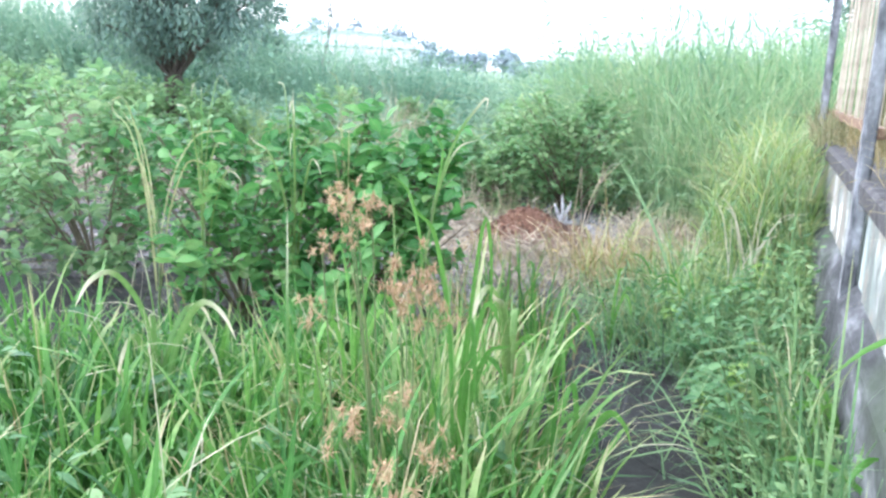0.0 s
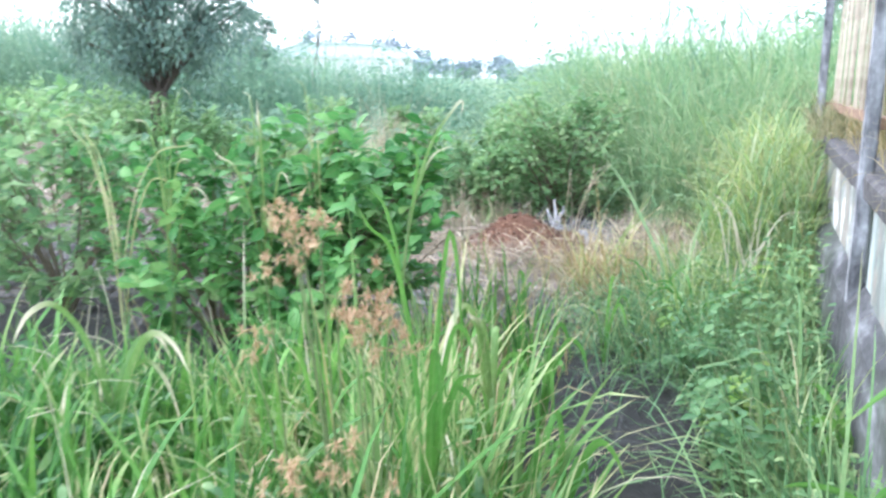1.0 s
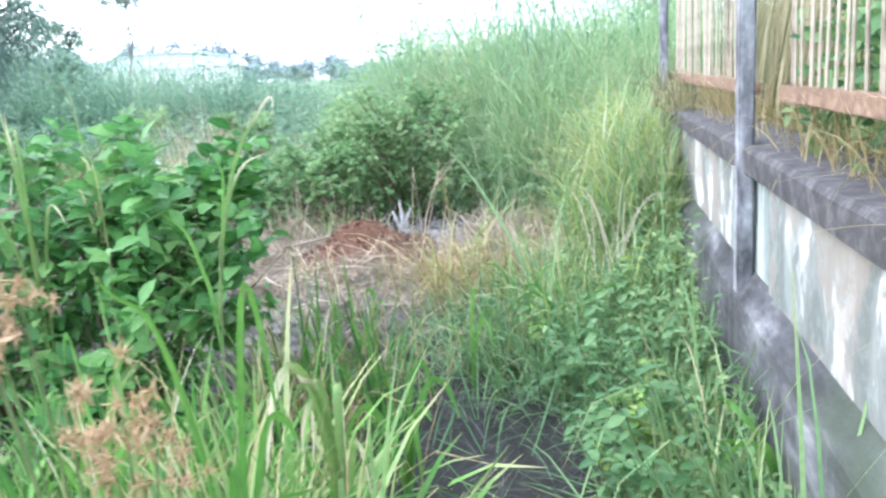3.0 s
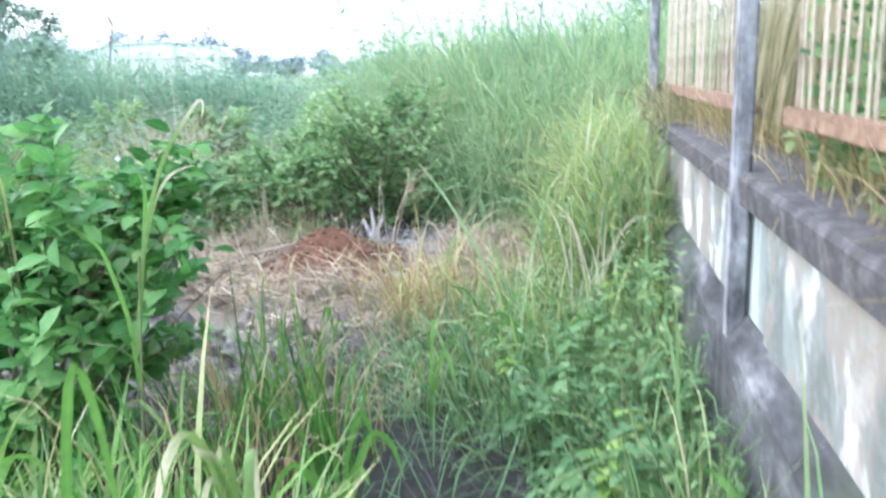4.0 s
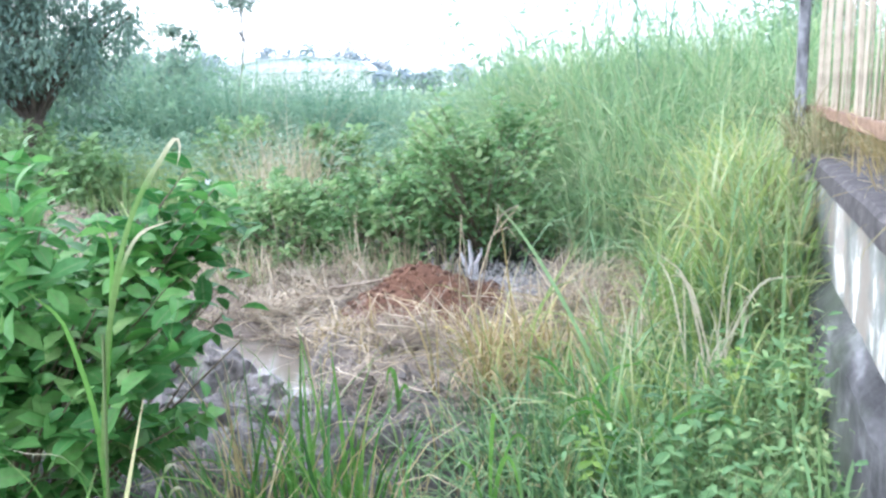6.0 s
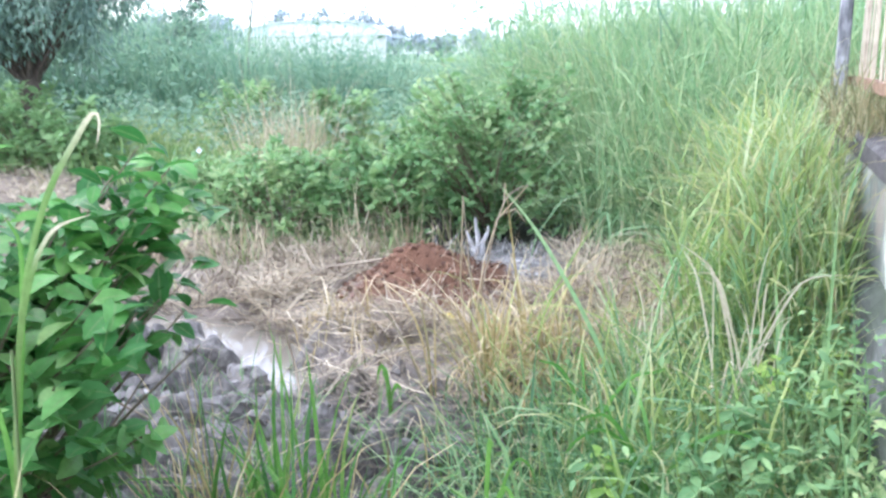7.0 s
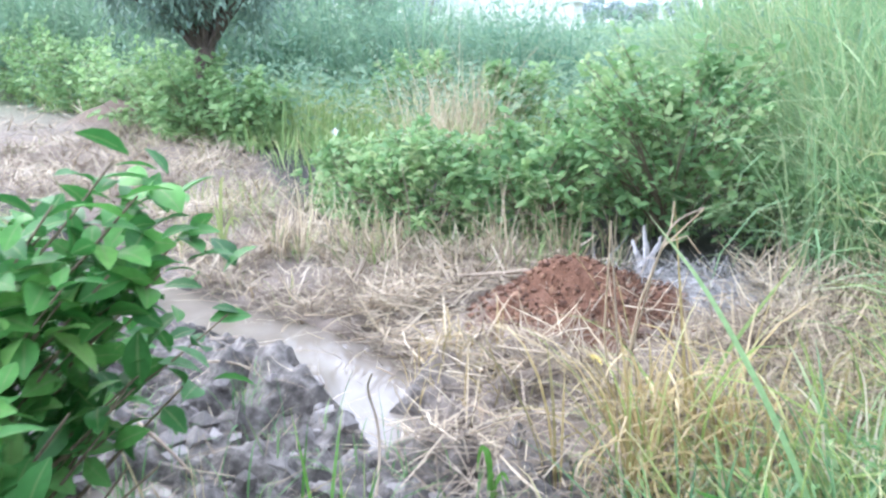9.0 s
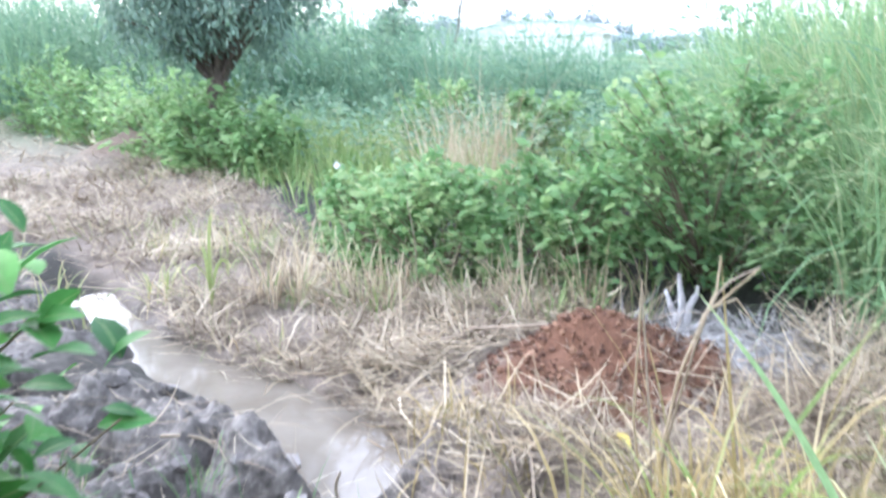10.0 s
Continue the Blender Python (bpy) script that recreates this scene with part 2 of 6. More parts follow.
M_WATER = m.finish(m.ramp(m.noise(4.0, 3.0, m.coords()), [(0.3, (0.14, 0.12, 0.096)), (0.7, (0.20, 0.178, 0.15))]), 0.05, m.noise(5.0, 2.0, m.coords()), 0.002, 0.05, spec=0.36)

# boundary wall
m = Mat("old_whitewash")
warp = m.n.new("ShaderNodeVectorMath")
warp.operation = "MULTIPLY_ADD"
wob = m.node("ShaderNodeTexNoise", Scale=5.0, Detail=3.0)
m.link(m.coords(), wob.inputs["Vector"])
m.link(wob.outputs["Color"], warp.inputs[0])
warp.inputs[1].default_value = (0.0, 0.9, 0.9)
m.link(m.coords((1.0, 3.1, 0.8)), warp.inputs[2])
drip = m.noise(1.0, 6.0, warp.outputs[0], 0.62)
wide = m.noise(1.0, 3.0, m.coords((1.0, 2.6, 2.2)), 0.55)
mo = m.noise(24.0, 6.0, m.coords(), 0.68)
tint = m.noise(4.2, 4.0, m.coords((1, 1.0, 0.9)))
c = m.ramp(wide, [(0.42, (0.20, 0.22, 0.20)), (0.50, (0.42, 0.415, 0.39)), (0.62, (0.66, 0.645, 0.61))])
c = m.mix(m.ramp(drip, [(0.425, (0, 0, 0)), (0.47, (0.8, 0.8, 0.8)), (0.58, (0.98, 0.98, 0.98))]), c, (0.115, 0.125, 0.11))
c = m.mix(m.ramp(tint, [(0.50, (0, 0, 0)), (0.56, (0.75, 0.75, 0.75))]), c, (0.23, 0.195, 0.16))
c = m.mix(m.ramp(mo, [(0.50, (0, 0, 0)), (0.72, (0.6, 0.6, 0.6))]), c, (0.24, 0.27, 0.25))
M_WHITE = m.finish(c, 0.9, mo, 0.005)
m = Mat("bare_render")
mo, st = m.noise(22.0, 6.0, m.coords(), 0.7), m.noise(1.0, 5.0, m.coords((1.0, 8.0, 1.2)), 0.6)
M_CORE = m.finish(m.mix(0.5, m.ramp(st, [(0.35, (0.07, 0.085, 0.075)), (0.5, (0.19, 0.22, 0.20)), (0.65, (0.36, 0.39, 0.37))]), m.ramp(mo, [(0.3, (0.6, 0.6, 0.6)), (0.7, (1.4, 1.4, 1.4))]), "MULTIPLY"), 0.92, mo, 0.006)
m = Mat("weathered_concrete")
v = m.coords((3, 3, 1.2))
st, mo = m.noise(5.0, 6.0, v, 0.6), m.noise(28.0, 6.0, m.coords(), 0.7)
c = m.ramp(st, [(0.34, (0.06, 0.06, 0.064)), (0.48, (0.17, 0.17, 0.18)), (0.62, (0.32, 0.32, 0.335)), (0.78, (0.50, 0.50, 0.51))])
c = m.mix(0.5, c, m.ramp(mo, [(0.3, (0.5, 0.5, 0.5)), (0.7, (1.5, 1.5, 1.5))]), "MULTIPLY")
M_CONC = m.finish(c, 0.92, mo, 0.006)
m = Mat("blackened_coping")
mo = m.noise(18.0, 6.0, m.coords(), 0.7)
M_COPING = m.finish(m.ramp(mo, [(0.3, (0.026, 0.023, 0.023)), (0.52, (0.062, 0.056, 0.057)), (0.75, (0.16, 0.148, 0.145))]), 0.95, mo, 0.008)
m = Mat("mossy_plinth")
mo, mo2, mo3 = m.noise(11.0, 6.0, m.coords((1, 0.4, 1)), 0.7), m.noise(3.0, 4.0, m.coords((1, 0.5, 1))), m.noise(5.0, 5.0, m.coords((1.0, 0.35, 1.0)), 0.65)
c = m.ramp(mo3, [(0.38, (0.025, 0.025, 0.026)), (0.50, (0.07, 0.07, 0.072)), (0.60, (0.17, 0.17, 0.175)), (0.72, (0.38, 0.38, 0.385))])
c = m.mix(0.7, c, m.ramp(mo, [(0.3, (0.45, 0.45, 0.45)), (0.7, (1.45, 1.45, 1.45))]), "MULTIPLY")
M_PLINTH = m.finish(m.mix(m.ramp(mo2, [(0.45, (0, 0, 0)), (0.65, (0.6, 0.6, 0.6))]), c, (0.06, 0.08, 0.045)), 0.95, mo, 0.015)
m = Mat("rust")
mo = m.noise(24.0, 6.0, m.coords(), 0.7)
M_RUST = m.finish(m.ramp(mo, [(0.3, (0.10, 0.058, 0.034)), (0.55, (0.22, 0.137, 0.085)), (0.75, (0.39, 0.29, 0.20))]), 0.85, mo, 0.004, metal=0.1)
m = Mat("rusty_bar")
mo = m.noise(12.0, 6.0, m.coords((1, 1, 0.6)), 0.7)
rnd = m.n.new("ShaderNodeObjectInfo").outputs["Random"]
M_BAR = m.finish(m.mix(m.math("MULTIPLY", rnd, 0.6), m.ramp(mo, [(0.3, (0.14, 0.108, 0.08)), (0.5, (0.33, 0.265, 0.20)), (0.7, (0.55, 0.48, 0.38))]), (0.55, 0.48, 0.37)), 0.8, mo, 0.003)

# pale blue-grey for horizon leaves and trunks: air haze is put into the colour
m = Mat("hazed_far_tree")
M_FAR_HAZED = m.finish(m.ramp(m.noise(0.5, 4.0, m.coords()), [(0.3, (0.27, 0.32, 0.36)), (0.7, (0.34, 0.39, 0.41))]), 0.9)
m = Mat("roof_sheet")
M_ROOF = m.finish(m.ramp(m.noise(0.4, 3.0, m.coords()), [(0.3, (0.56, 0.585, 0.60)), (0.7, (0.64, 0.66, 0.67))]), 0.5)
m = Mat("far_wall")
M_FWALL = m.finish(m.ramp(m.noise(0.6, 3.0, m.coords()), [(0.3, (0.5, 0.48, 0.45)), (0.7, (0.68, 0.66, 0.62))]), 0.85)

# ---- mesh helpers ----
rng = np.random.default_rng(7)


def mesh_of(name, verts, faces, uvs=None, smooth=True):
    """A mesh from arrays; faces all have the same number of corners; uvs: one per vertex."""
    me = bpy.data.meshes.new(name)
    faces = np.asarray(faces, dtype=np.int32)
    k = faces.shape[1]
    me.vertices.add(len(verts))
    me.vertices.foreach_set("co", np.asarray(verts, dtype=np.float32).ravel())
    me.loops.add(faces.size)
    me.loops.foreach_set("vertex_index", faces.ravel())
    me.polygons.add(len(faces))
    me.polygons.foreach_set("loop_start", np.arange(0, faces.size, k, dtype=np.int32))
    me.polygons.foreach_set("loop_total", np.full(len(faces), k, dtype=np.int32))
    if uvs is not None:
        lay = me.uv_layers.new(name="UVMap")
        lay.data.foreach_set("uv", np.asarray(uvs, dtype=np.float32)[faces.ravel()].ravel())
    me.polygons.foreach_set("use_smooth", np.full(len(faces), smooth))
    me.update(calc_edges=True)
    return me


def put(name, me, mat, parent=None, label="", category="", group="", kind=""):
    if not me.materials:
        me.materials.append(mat)
    ob = new(name, me)
    if parent is not None:
        ob.parent = parent
    return tagged(ob, label, category, group, kind)


def part(name, bm, material, parent, label=""):
    me = bpy.data.meshes.new(name)
    bm.to_mesh(me)
    bm.free()
    return put(name, me, material, parent, label)


def join_arrays(pieces):
    vs, fs, us, off = [], [], [], 0
    for v, f, u in pieces:
        vs.append(v), fs.append(f + off), us.append(u)
        off += len(v)
    return np.concatenate(vs), np.concatenate(fs), np.concatenate(us)


def smooth_noise(x, y, scale, seed=0):
    """Value noise over the plane, 0 to 1."""
    r = np.random.default_rng(seed).random((64, 64))
    fx, fy = x * scale + 1000, y * scale + 1000
    ix, iy = np.floor(fx).astype(int), np.floor(fy).astype(int)
    tx, ty = fx - ix, fy - iy
    tx, ty = tx * tx * (3 - 2 * tx), ty * ty * (3 - 2 * ty)
    a, b = r[ix % 64, iy % 64], r[(ix + 1) % 64, iy % 64]
    c_, d = r[ix % 64, (iy + 1) % 64], r[(ix + 1) % 64, (iy + 1) % 64]
    return (a * (1 - tx) + b * tx) * (1 - ty) + (c_ * (1 - tx) + d * tx) * ty


def sstep(a, b, x):
    t = np.clip((x - a) / (b - a), 0, 1)
    return t * t * (3 - 2 * t)


# ---- the lie of the land ----
def ditch(x, y):
    """How far beyond the middle of the water-filled ditch a place lies, and how far along it (0 to 1)."""
    mid = np.interp(x, [-3.4, -2.12, -1.65, -1.05, -0.6, -0.25, 0.08, 0.4], [8.57, 7.70, 7.36, 7.0, 6.80, 6.60, 6.38, 6.15])
    return (y - mid) * 0.83 + 0.04 * (smooth_noise(x, y, 6, 21) - 0.5), (0.25 - x) / 2.6


def bump_at(x, y, cx, cy, rx, ry, h, sharp=1.4):
    d = np.sqrt(((x - cx) / rx) ** 2 + ((y - cy) / ry) ** 2)
    return h * np.clip(1 - d, 0, 1) ** sharp


def mud_mask(x, y):
    e = sstep(1.15, 0.75, np.sqrt(((x + 0.35) / 1.5) ** 2 + ((y - 5.85) / 1.15) ** 2) + 0.4 * (smooth_noise(x, y, 2.5, 3) - 0.5))
    f = sstep(1.1, 0.7, np.sqrt(((x + 2.6) / 1.3) ** 2 + ((y - 6.6) / 1.3) ** 2) + 0.4 * (smooth_noise(x, y, 2.5, 5) - 0.5))
    return np.clip(np.maximum(e, f), 0, 1)


def hay_mask(x, y):
    j = 0.5 * (smooth_noise(x, y, 2.0, 9) - 0.5)
    ac, al = ditch(x, y)
    a_ = sstep(1.15, 0.75, np.sqrt(((x - 0.75) / 1.55) ** 2 + ((y - 6.85) / 0.95) ** 2) + j) * np.maximum(sstep(0.05, 0.2, ac), sstep(0.1, 0.4, x))
    edge = np.interp(x, [-20, -12.2, -8, -5.3, -3.9, -2.6, -1.4, -0.4, 0.6], [20, 16.8, 14.3, 12.5, 11.6, 10.4, 8.75, 8.2, 8.15])
    field = sstep(0.08, 0.2, ac) * sstep(0.3, -0.1, y - edge - 0.3 * (smooth_noise(x, y, 1.3, 10) - 0.5)) * sstep(0.9, 0.3, x)
    return np.clip(np.maximum(a_, field), 0, 1)


def land(x, y):
    x, y = np.asarray(x, float), np.asarray(y, float)
    z = 0.05 * (smooth_noise(x, y, 0.9, 1) - 0.5) * sstep(60, 12, np.hypot(x, y))
    md = mud_mask(x, y)
    warp = 0.22 * (smooth_noise(x, y, 7.0, 17) - 0.5) + 0.06 * (smooth_noise(x, y, 19.0, 24) - 0.5)
    clod = (smooth_noise(x, y, 3.0, 2) - 0.5) * 0.07 - 0.10 * sstep(0.6, 0.82, smooth_noise(x, y, 9.0, 19)) + 0.03 * sstep(0.5, 0.8, smooth_noise(x, y, 8.0, 20)) + (0.5 - np.abs(smooth_noise(x + warp, y - warp, 7.0, 4) - 0.5)) * 0.12 - 0.05 + (0.5 - np.abs(smooth_noise(x - warp, y, 15.0, 6) - 0.5)) * 0.055 + (smooth_noise(x, y, 38.0, 7) - 0.5) * 0.015
    z = z + md * (1.35 * clod + 0.02)
    z = z + hay_mask(x, y) * ((smooth_noise(x, y, 9.0, 8) - 0.5) * 0.07 + (smooth_noise(x, y, 3.5, 18) - 0.5) * 0.08 + 0.015)
    ac, al = ditch(x, y)
    # the ditch, with the mud thrown up along its near side
    wide = np.interp(x, [-2.12, -1.65, -1.05, -0.6, -0.25, 0.08], [0.09, 0.07, 0.08, 0.145, 0.16, 0.12])
    along = sstep(0.03, 0.10, al) * sstep(1.35, 1.1, al)
    z = z - 0.19 * along * sstep(wide + 0.10, wide - 0.06, np.abs(ac)) - 0.02 * along
    z = z + 0.055 * along * sstep(1.0, 0.2, np.abs(ac + 0.40) / 0.26) * (0.4 + 1.1 * smooth_noise(x, y, 5.0, 14))
    # hole trodden into the mud, and the small pool
    z = z - 0.13 * sstep(1.0, 0.2, np.hypot((x + 0.45) / 0.10, (y - 5.98) / 0.10))
    z = z - 0.11 * sstep(1.0, 0.4, np.hypot((x - 0.48) / 0.2, (y - 6.03) / 0.14))
    z = z - 0.07 * sstep(1.0, 0.4, np.hypot((x + 0.5) / 0.24, (y - 5.43 - 0.5 * (x + 0.5)) / 0.13))
    z = z + (bump_at(x, y, 0.61, 7.27, 0.48, 0.48, 0.27, 0.75) + bump_at(x, y, 1.1, 7.68, 0.55, 0.42, 0.13, 0.9)) * (1 + 0.22 * (smooth_noise(x, y, 8.0, 15) - 0.5)) + 0.02 * sstep(1.0, 0.8, np.hypot((x - 0.61) / 0.5, (y - 7.27) / 0.5)) * (smooth_noise(x, y, 30.0, 16) - 0.5)
    z = z + bump_at(x, y, -6.4, 13.3, 0.7, 0.6, 0.32, 0.7) * (0.7 + 0.6 * smooth_noise(x, y, 5.0, 23)) + bump_at(x, y, -11.6, 16.6, 0.8, 0.6, 0.35)
    # the low bank on which the tall grass stands
    z = z + 0.30 * sstep(1.2, 3.6, x - 0.12 * (y - 7)) * sstep(7.2, 9.5, y) * sstep(40, 20, y)
    return z


def axis_ticks(parts):
    out = []
    for a_, b_, n in parts:
        out.append(np.linspace(a_, b_, n, endpoint=False))
    return np.concatenate(out + [np.array([parts[-1][1]])])


xs = axis_ticks([(-900, -60, 14), (-60, -16, 16), (-16, -3.0, 80), (-3.0, 1.5, 220), (1.5, 2.2, 25), (2.2, 6, 40), (6, 60, 22), (60, 900, 14)])
ys = axis_ticks([(-300, -8, 10), (-8, 2, 30), (2, 4.6, 40), (4.6, 8.3, 190), (8.3, 9.2, 25), (9.2, 22, 90), (22, 80, 26), (80, 1500, 18)])
gx, gy = np.meshgrid(xs, ys)
gz = land(gx, gy)
nx, ny = len(xs), len(ys)
idx = np.arange(nx * ny).reshape(ny, nx)
quads = np.stack([idx[:-1, :-1], idx[:-1, 1:], idx[1:, 1:], idx[1:, :-1]], -1).reshape(-1, 4)
gme = mesh_of("ground", np.stack([gx, gy, gz], -1).reshape(-1, 3), quads)
fx, fy = gx.ravel(), gy.ravel()
jit = 0.35 * (smooth_noise(fx, fy, 7.0, 31) - 0.5)
masks = {
    "mud": mud_mask(fx, fy),
    "hay": hay_mask(fx, fy),
    "compost": np.maximum(sstep(1.0, 0.75, np.hypot((fx - 0.62) / 0.50, (fy - 7.25) / 0.50) + jit),
                          0.45 * np.maximum(sstep(1.0, 0.75, np.hypot((fx + 6.4) / 0.75, (fy - 13.3) / 0.6)), sstep(1.0, 0.75, np.hypot((fx + 11.6) / 0.8, (fy - 16.6) / 0.6)))),
    "ash": sstep(1.0, 0.7, np.hypot((fx - 1.08) / 0.50, (fy - 7.72) / 0.48) + jit),
    "far": sstep(14, 30, fy + 0.6 * np.abs(fx)),
}
for key, val in masks.items():
    at = gme.attributes.new(key, "FLOAT", "POINT")
    at.data.foreach_set("value", val.astype(np.float32))
ground = put("ground", gme, M_GROUND, label="bare earth with grey mud, trodden hay and brown compost", category="ground", kind="structure")


def pool(name, cx, cy, rx, ry, ang, z, label):
    a_ = np.linspace(0, 2 * math.pi, 48, endpoint=False)
    ca, sa = math.cos(ang), math.sin(ang)
    px, py = rx * np.cos(a_), ry * np.sin(a_)
    vs = np.stack([cx + px * ca - py * sa, cy + px * sa + py * ca, np.full(48, z)], -1)
    vs = np.vstack([vs, [[cx, cy, z]]])
    fs = np.array([[i, (i + 1) % 48, 48] for i in range(48)])
    return put(name, mesh_of(name, vs, fs), M_WATER, label=label, category="puddle", kind="structure")


pool("puddle", -0.92, 6.95, 1.75, 0.45, math.atan2(1.5, -2.2), -0.055, "muddy water standing in the ditch, mirroring the sky")
pool("puddle", 0.48, 6.03, 0.24, 0.19, 0.2, -0.05, "small pool of muddy water beside the straw")

pool("puddle", -0.5, 5.43, 0.25, 0.11, 0.45, -0.035, "shallow pale puddle on the trodden mud")


# ---- blades: grass, straw and reeds ----
def blades(x, y, height, width, lean, bend, segs=4, z0=None, heading=None, fold=0.0):
    """Tapered strips that rise from the ground, lean by that angle and bend further over towards the tip (radians)."""
    n = len(x)
    z = land(x, y) - 0.015 if z0 is None else z0
    head = rng.uniform(0, 2 * math.pi, n) if heading is None else heading
    t = np.linspace(0, 1, segs + 1)
    ang = lean[:, None] + bend[:, None] * t[None, :] ** 1.6
    step = (height / segs)[:, None]
    dr = np.sin(ang[:, :-1]) * step
    dz = np.cos(ang[:, :-1]) * step
    r = np.concatenate([np.zeros((n, 1)), np.cumsum(dr, 1)], 1)
    h = np.concatenate([np.zeros((n, 1)), np.cumsum(dz, 1)], 1)
    cx = x[:, None] + r * np.cos(head)[:, None]
    cy = y[:, None] + r * np.sin(head)[:, None]
    cz = z[:, None] + np.maximum(h, -0.9 * height[:, None])
    w = width[:, None] * (0.55 + 0.9 * t - 1.42 * t ** 2.2)[None, :].clip(0.03) * 0.5
    tw = rng.uniform(-0.6, 0.6, n)[:, None] + t[None, :] * rng.uniform(-1.2, 1.2, n)[:, None]
    sx = -np.sin(head)[:, None] * np.cos(tw) * w
    sy = np.cos(head)[:, None] * np.cos(tw) * w
    sz = np.sin(tw) * w * 0.6
    left = np.stack([cx - sx, cy - sy, cz - sz], -1)
    right = np.stack([cx + sx, cy + sy, cz + sz], -1)
    vs = np.stack([left, right], 2).reshape(-1, 3)
    base = np.arange(n)[:, None] * (2 * (segs + 1)) + 2 * np.arange(segs)[None, :]
    fs = np.stack([base, base + 1, base + 3, base + 2], -1).reshape(-1, 4)
    u = np.tile(np.array([0.0, 1.0]), n * (segs + 1))
    v_ = np.tile(np.repeat(t, 2), n)
    return vs, fs, np.stack([u, v_], -1)


def scatter(n, x0, x1, y0, y1, keep):
    x, y = rng.uniform(x0, x1, n), rng.uniform(y0, y1, n)
    k = rng.random(n) < keep(x, y)
    return x[k], y[k]


def tufts(n, x0, x1, y0, y1, keep, per, spread):
    """Blades that stand together in tufts; also gives each blade's way out from its tuft."""
    x, y = scatter(n, x0, x1, y0, y1, keep)
    x, y = np.repeat(x, per), np.repeat(y, per)
    a_, r = rng.uniform(0, 2 * math.pi, len(x)), spread * np.sqrt(rng.random(len(x)))
    return x + r * np.cos(a_), y + r * np.sin(a_), a_ + rng.normal(0, 0.5, len(x))


def way_clear(x, y):
    """How far a place lies from the trodden way that winds through the growth."""
    line = np.interp(y, [-2, 0.7, 1.35, 1.7, 2.4, 3.4, 4.1, 4.6], [0.62, 0.62, 0.66, 0.81, 1.03, 1.18, 1.09, 1.05])
    return np.abs(x - line) + np.clip(y - 4.6, 0, None)


def wall_x(y):
    return 1.776 + 0.248 * (y - 3.88)


def grow(name, pts, hgt, wid, lean, bend, mat, label, segs=4, category="grass", jitter=0.35, low=None):
    x, y, head = pts
    n = len(x)
    h = hgt * (1 + jitter * rng.normal(0, 1, n)).clip(0.35, 1.9) if np.isscalar(hgt) else hgt * (1 + jitter * rng.normal(0, 1, n)).clip(0.35, 1.9)
    if low is not None:
        c_ = way_clear(x, y)
        h = np.where(c_ < 0.32, np.minimum(h, low), h)
    w = wid * rng.uniform(0.5, 1.35, n)
    ln = np.abs(rng.normal(0, lean, n))
    bd = np.abs(rng.normal(bend, bend * 0.6 + 0.05, n))
    v_, f, u = blades(x, y, h, w, ln, bd, segs, heading=head)
    return put(name, mesh_of(name, v_, f, u), mat, label=label, category=category, kind="stuff")


def leaf_shape(length, width, curl=0.25, segs=4, fold=0.25):
    """A pointed oval leaf, folded along the midrib and curling down: rows of left, middle, right."""
    t = np.linspace(0, 1, segs + 1)
    w = width * 0.5 * np.sin(math.pi * np.clip(t, 0.02, 0.985) ** 0.95) ** 0.8
    a_ = -curl * t * 2
    yy = np.concatenate([[0], np.cumsum(np.cos(a_[:-1]) * length / segs)])
    zz = np.concatenate([[0], np.cumsum(np.sin(a_[:-1]) * length / segs)])
    vs = np.stack([np.stack([-w, yy, zz + fold * w], -1), np.stack([0 * w, yy, zz], -1), np.stack([w, yy, zz + fold * w], -1)], 1).reshape(-1, 3)
    fs = []
    for i in range(segs):
        b = 3 * i
        fs += [[b, b + 1, b + 4, b + 3], [b + 1, b + 2, b + 5, b + 4]]
    uv = np.stack([np.tile([0, 0.5, 1.0], segs + 1), np.repeat(t, 3)], -1)
    return vs, np.array(fs), uv


def leaf_turn(n, droop_lo, droop_hi, heading=None):
    """Random rotations for leaves, whose tips point outwards."""
    yaw = rng.uniform(0, 2 * math.pi, n) if heading is None else heading
    pitch = rng.uniform(droop_lo, droop_hi, n)
    roll = rng.normal(0, 0.6, n)
    cy, sy, cp, sp, cr, sr = np.cos(yaw), np.sin(yaw), np.cos(pitch), np.sin(pitch), np.cos(roll), np.sin(roll)
    one, zero = np.ones(n), np.zeros(n)
    rz = np.stack([cy, -sy, zero, sy, cy, zero, zero, zero, one], -1).reshape(n, 3, 3)
    rx = np.stack([one, zero, zero, zero, cp, -sp, zero, sp, cp], -1).reshape(n, 3, 3)
    ry = np.stack([cr, zero, sr, zero, one, zero, -sr, zero, cr], -1).reshape(n, 3, 3)
    return rz @ rx @ ry


def leaves_at(p, rot, scale, shape):
    vs, fs, uv = shape
    n, k = len(p), len(vs)
    out = np.einsum("nij,kj->nki", rot, vs) * scale[:, None, None] + p[:, None, :]
    f = (fs[None] + (np.arange(n) * k)[:, None, None]).reshape(-1, fs.shape[1])
    return out.reshape(-1, 3), f, np.tile(uv, (n, 1))


# fresh grass on the near side
def near_left(x, y):
    a_ = sstep(4.25, 3.55, y + 0.15 * np.abs(x + 0.2)) * sstep(-6, -4.5, x) * sstep(0.92, 0.68, x + 0.13 * (y - 2))
    return a_ * (0.45 + 0.55 * smooth_noise(x, y, 3.0, 40))


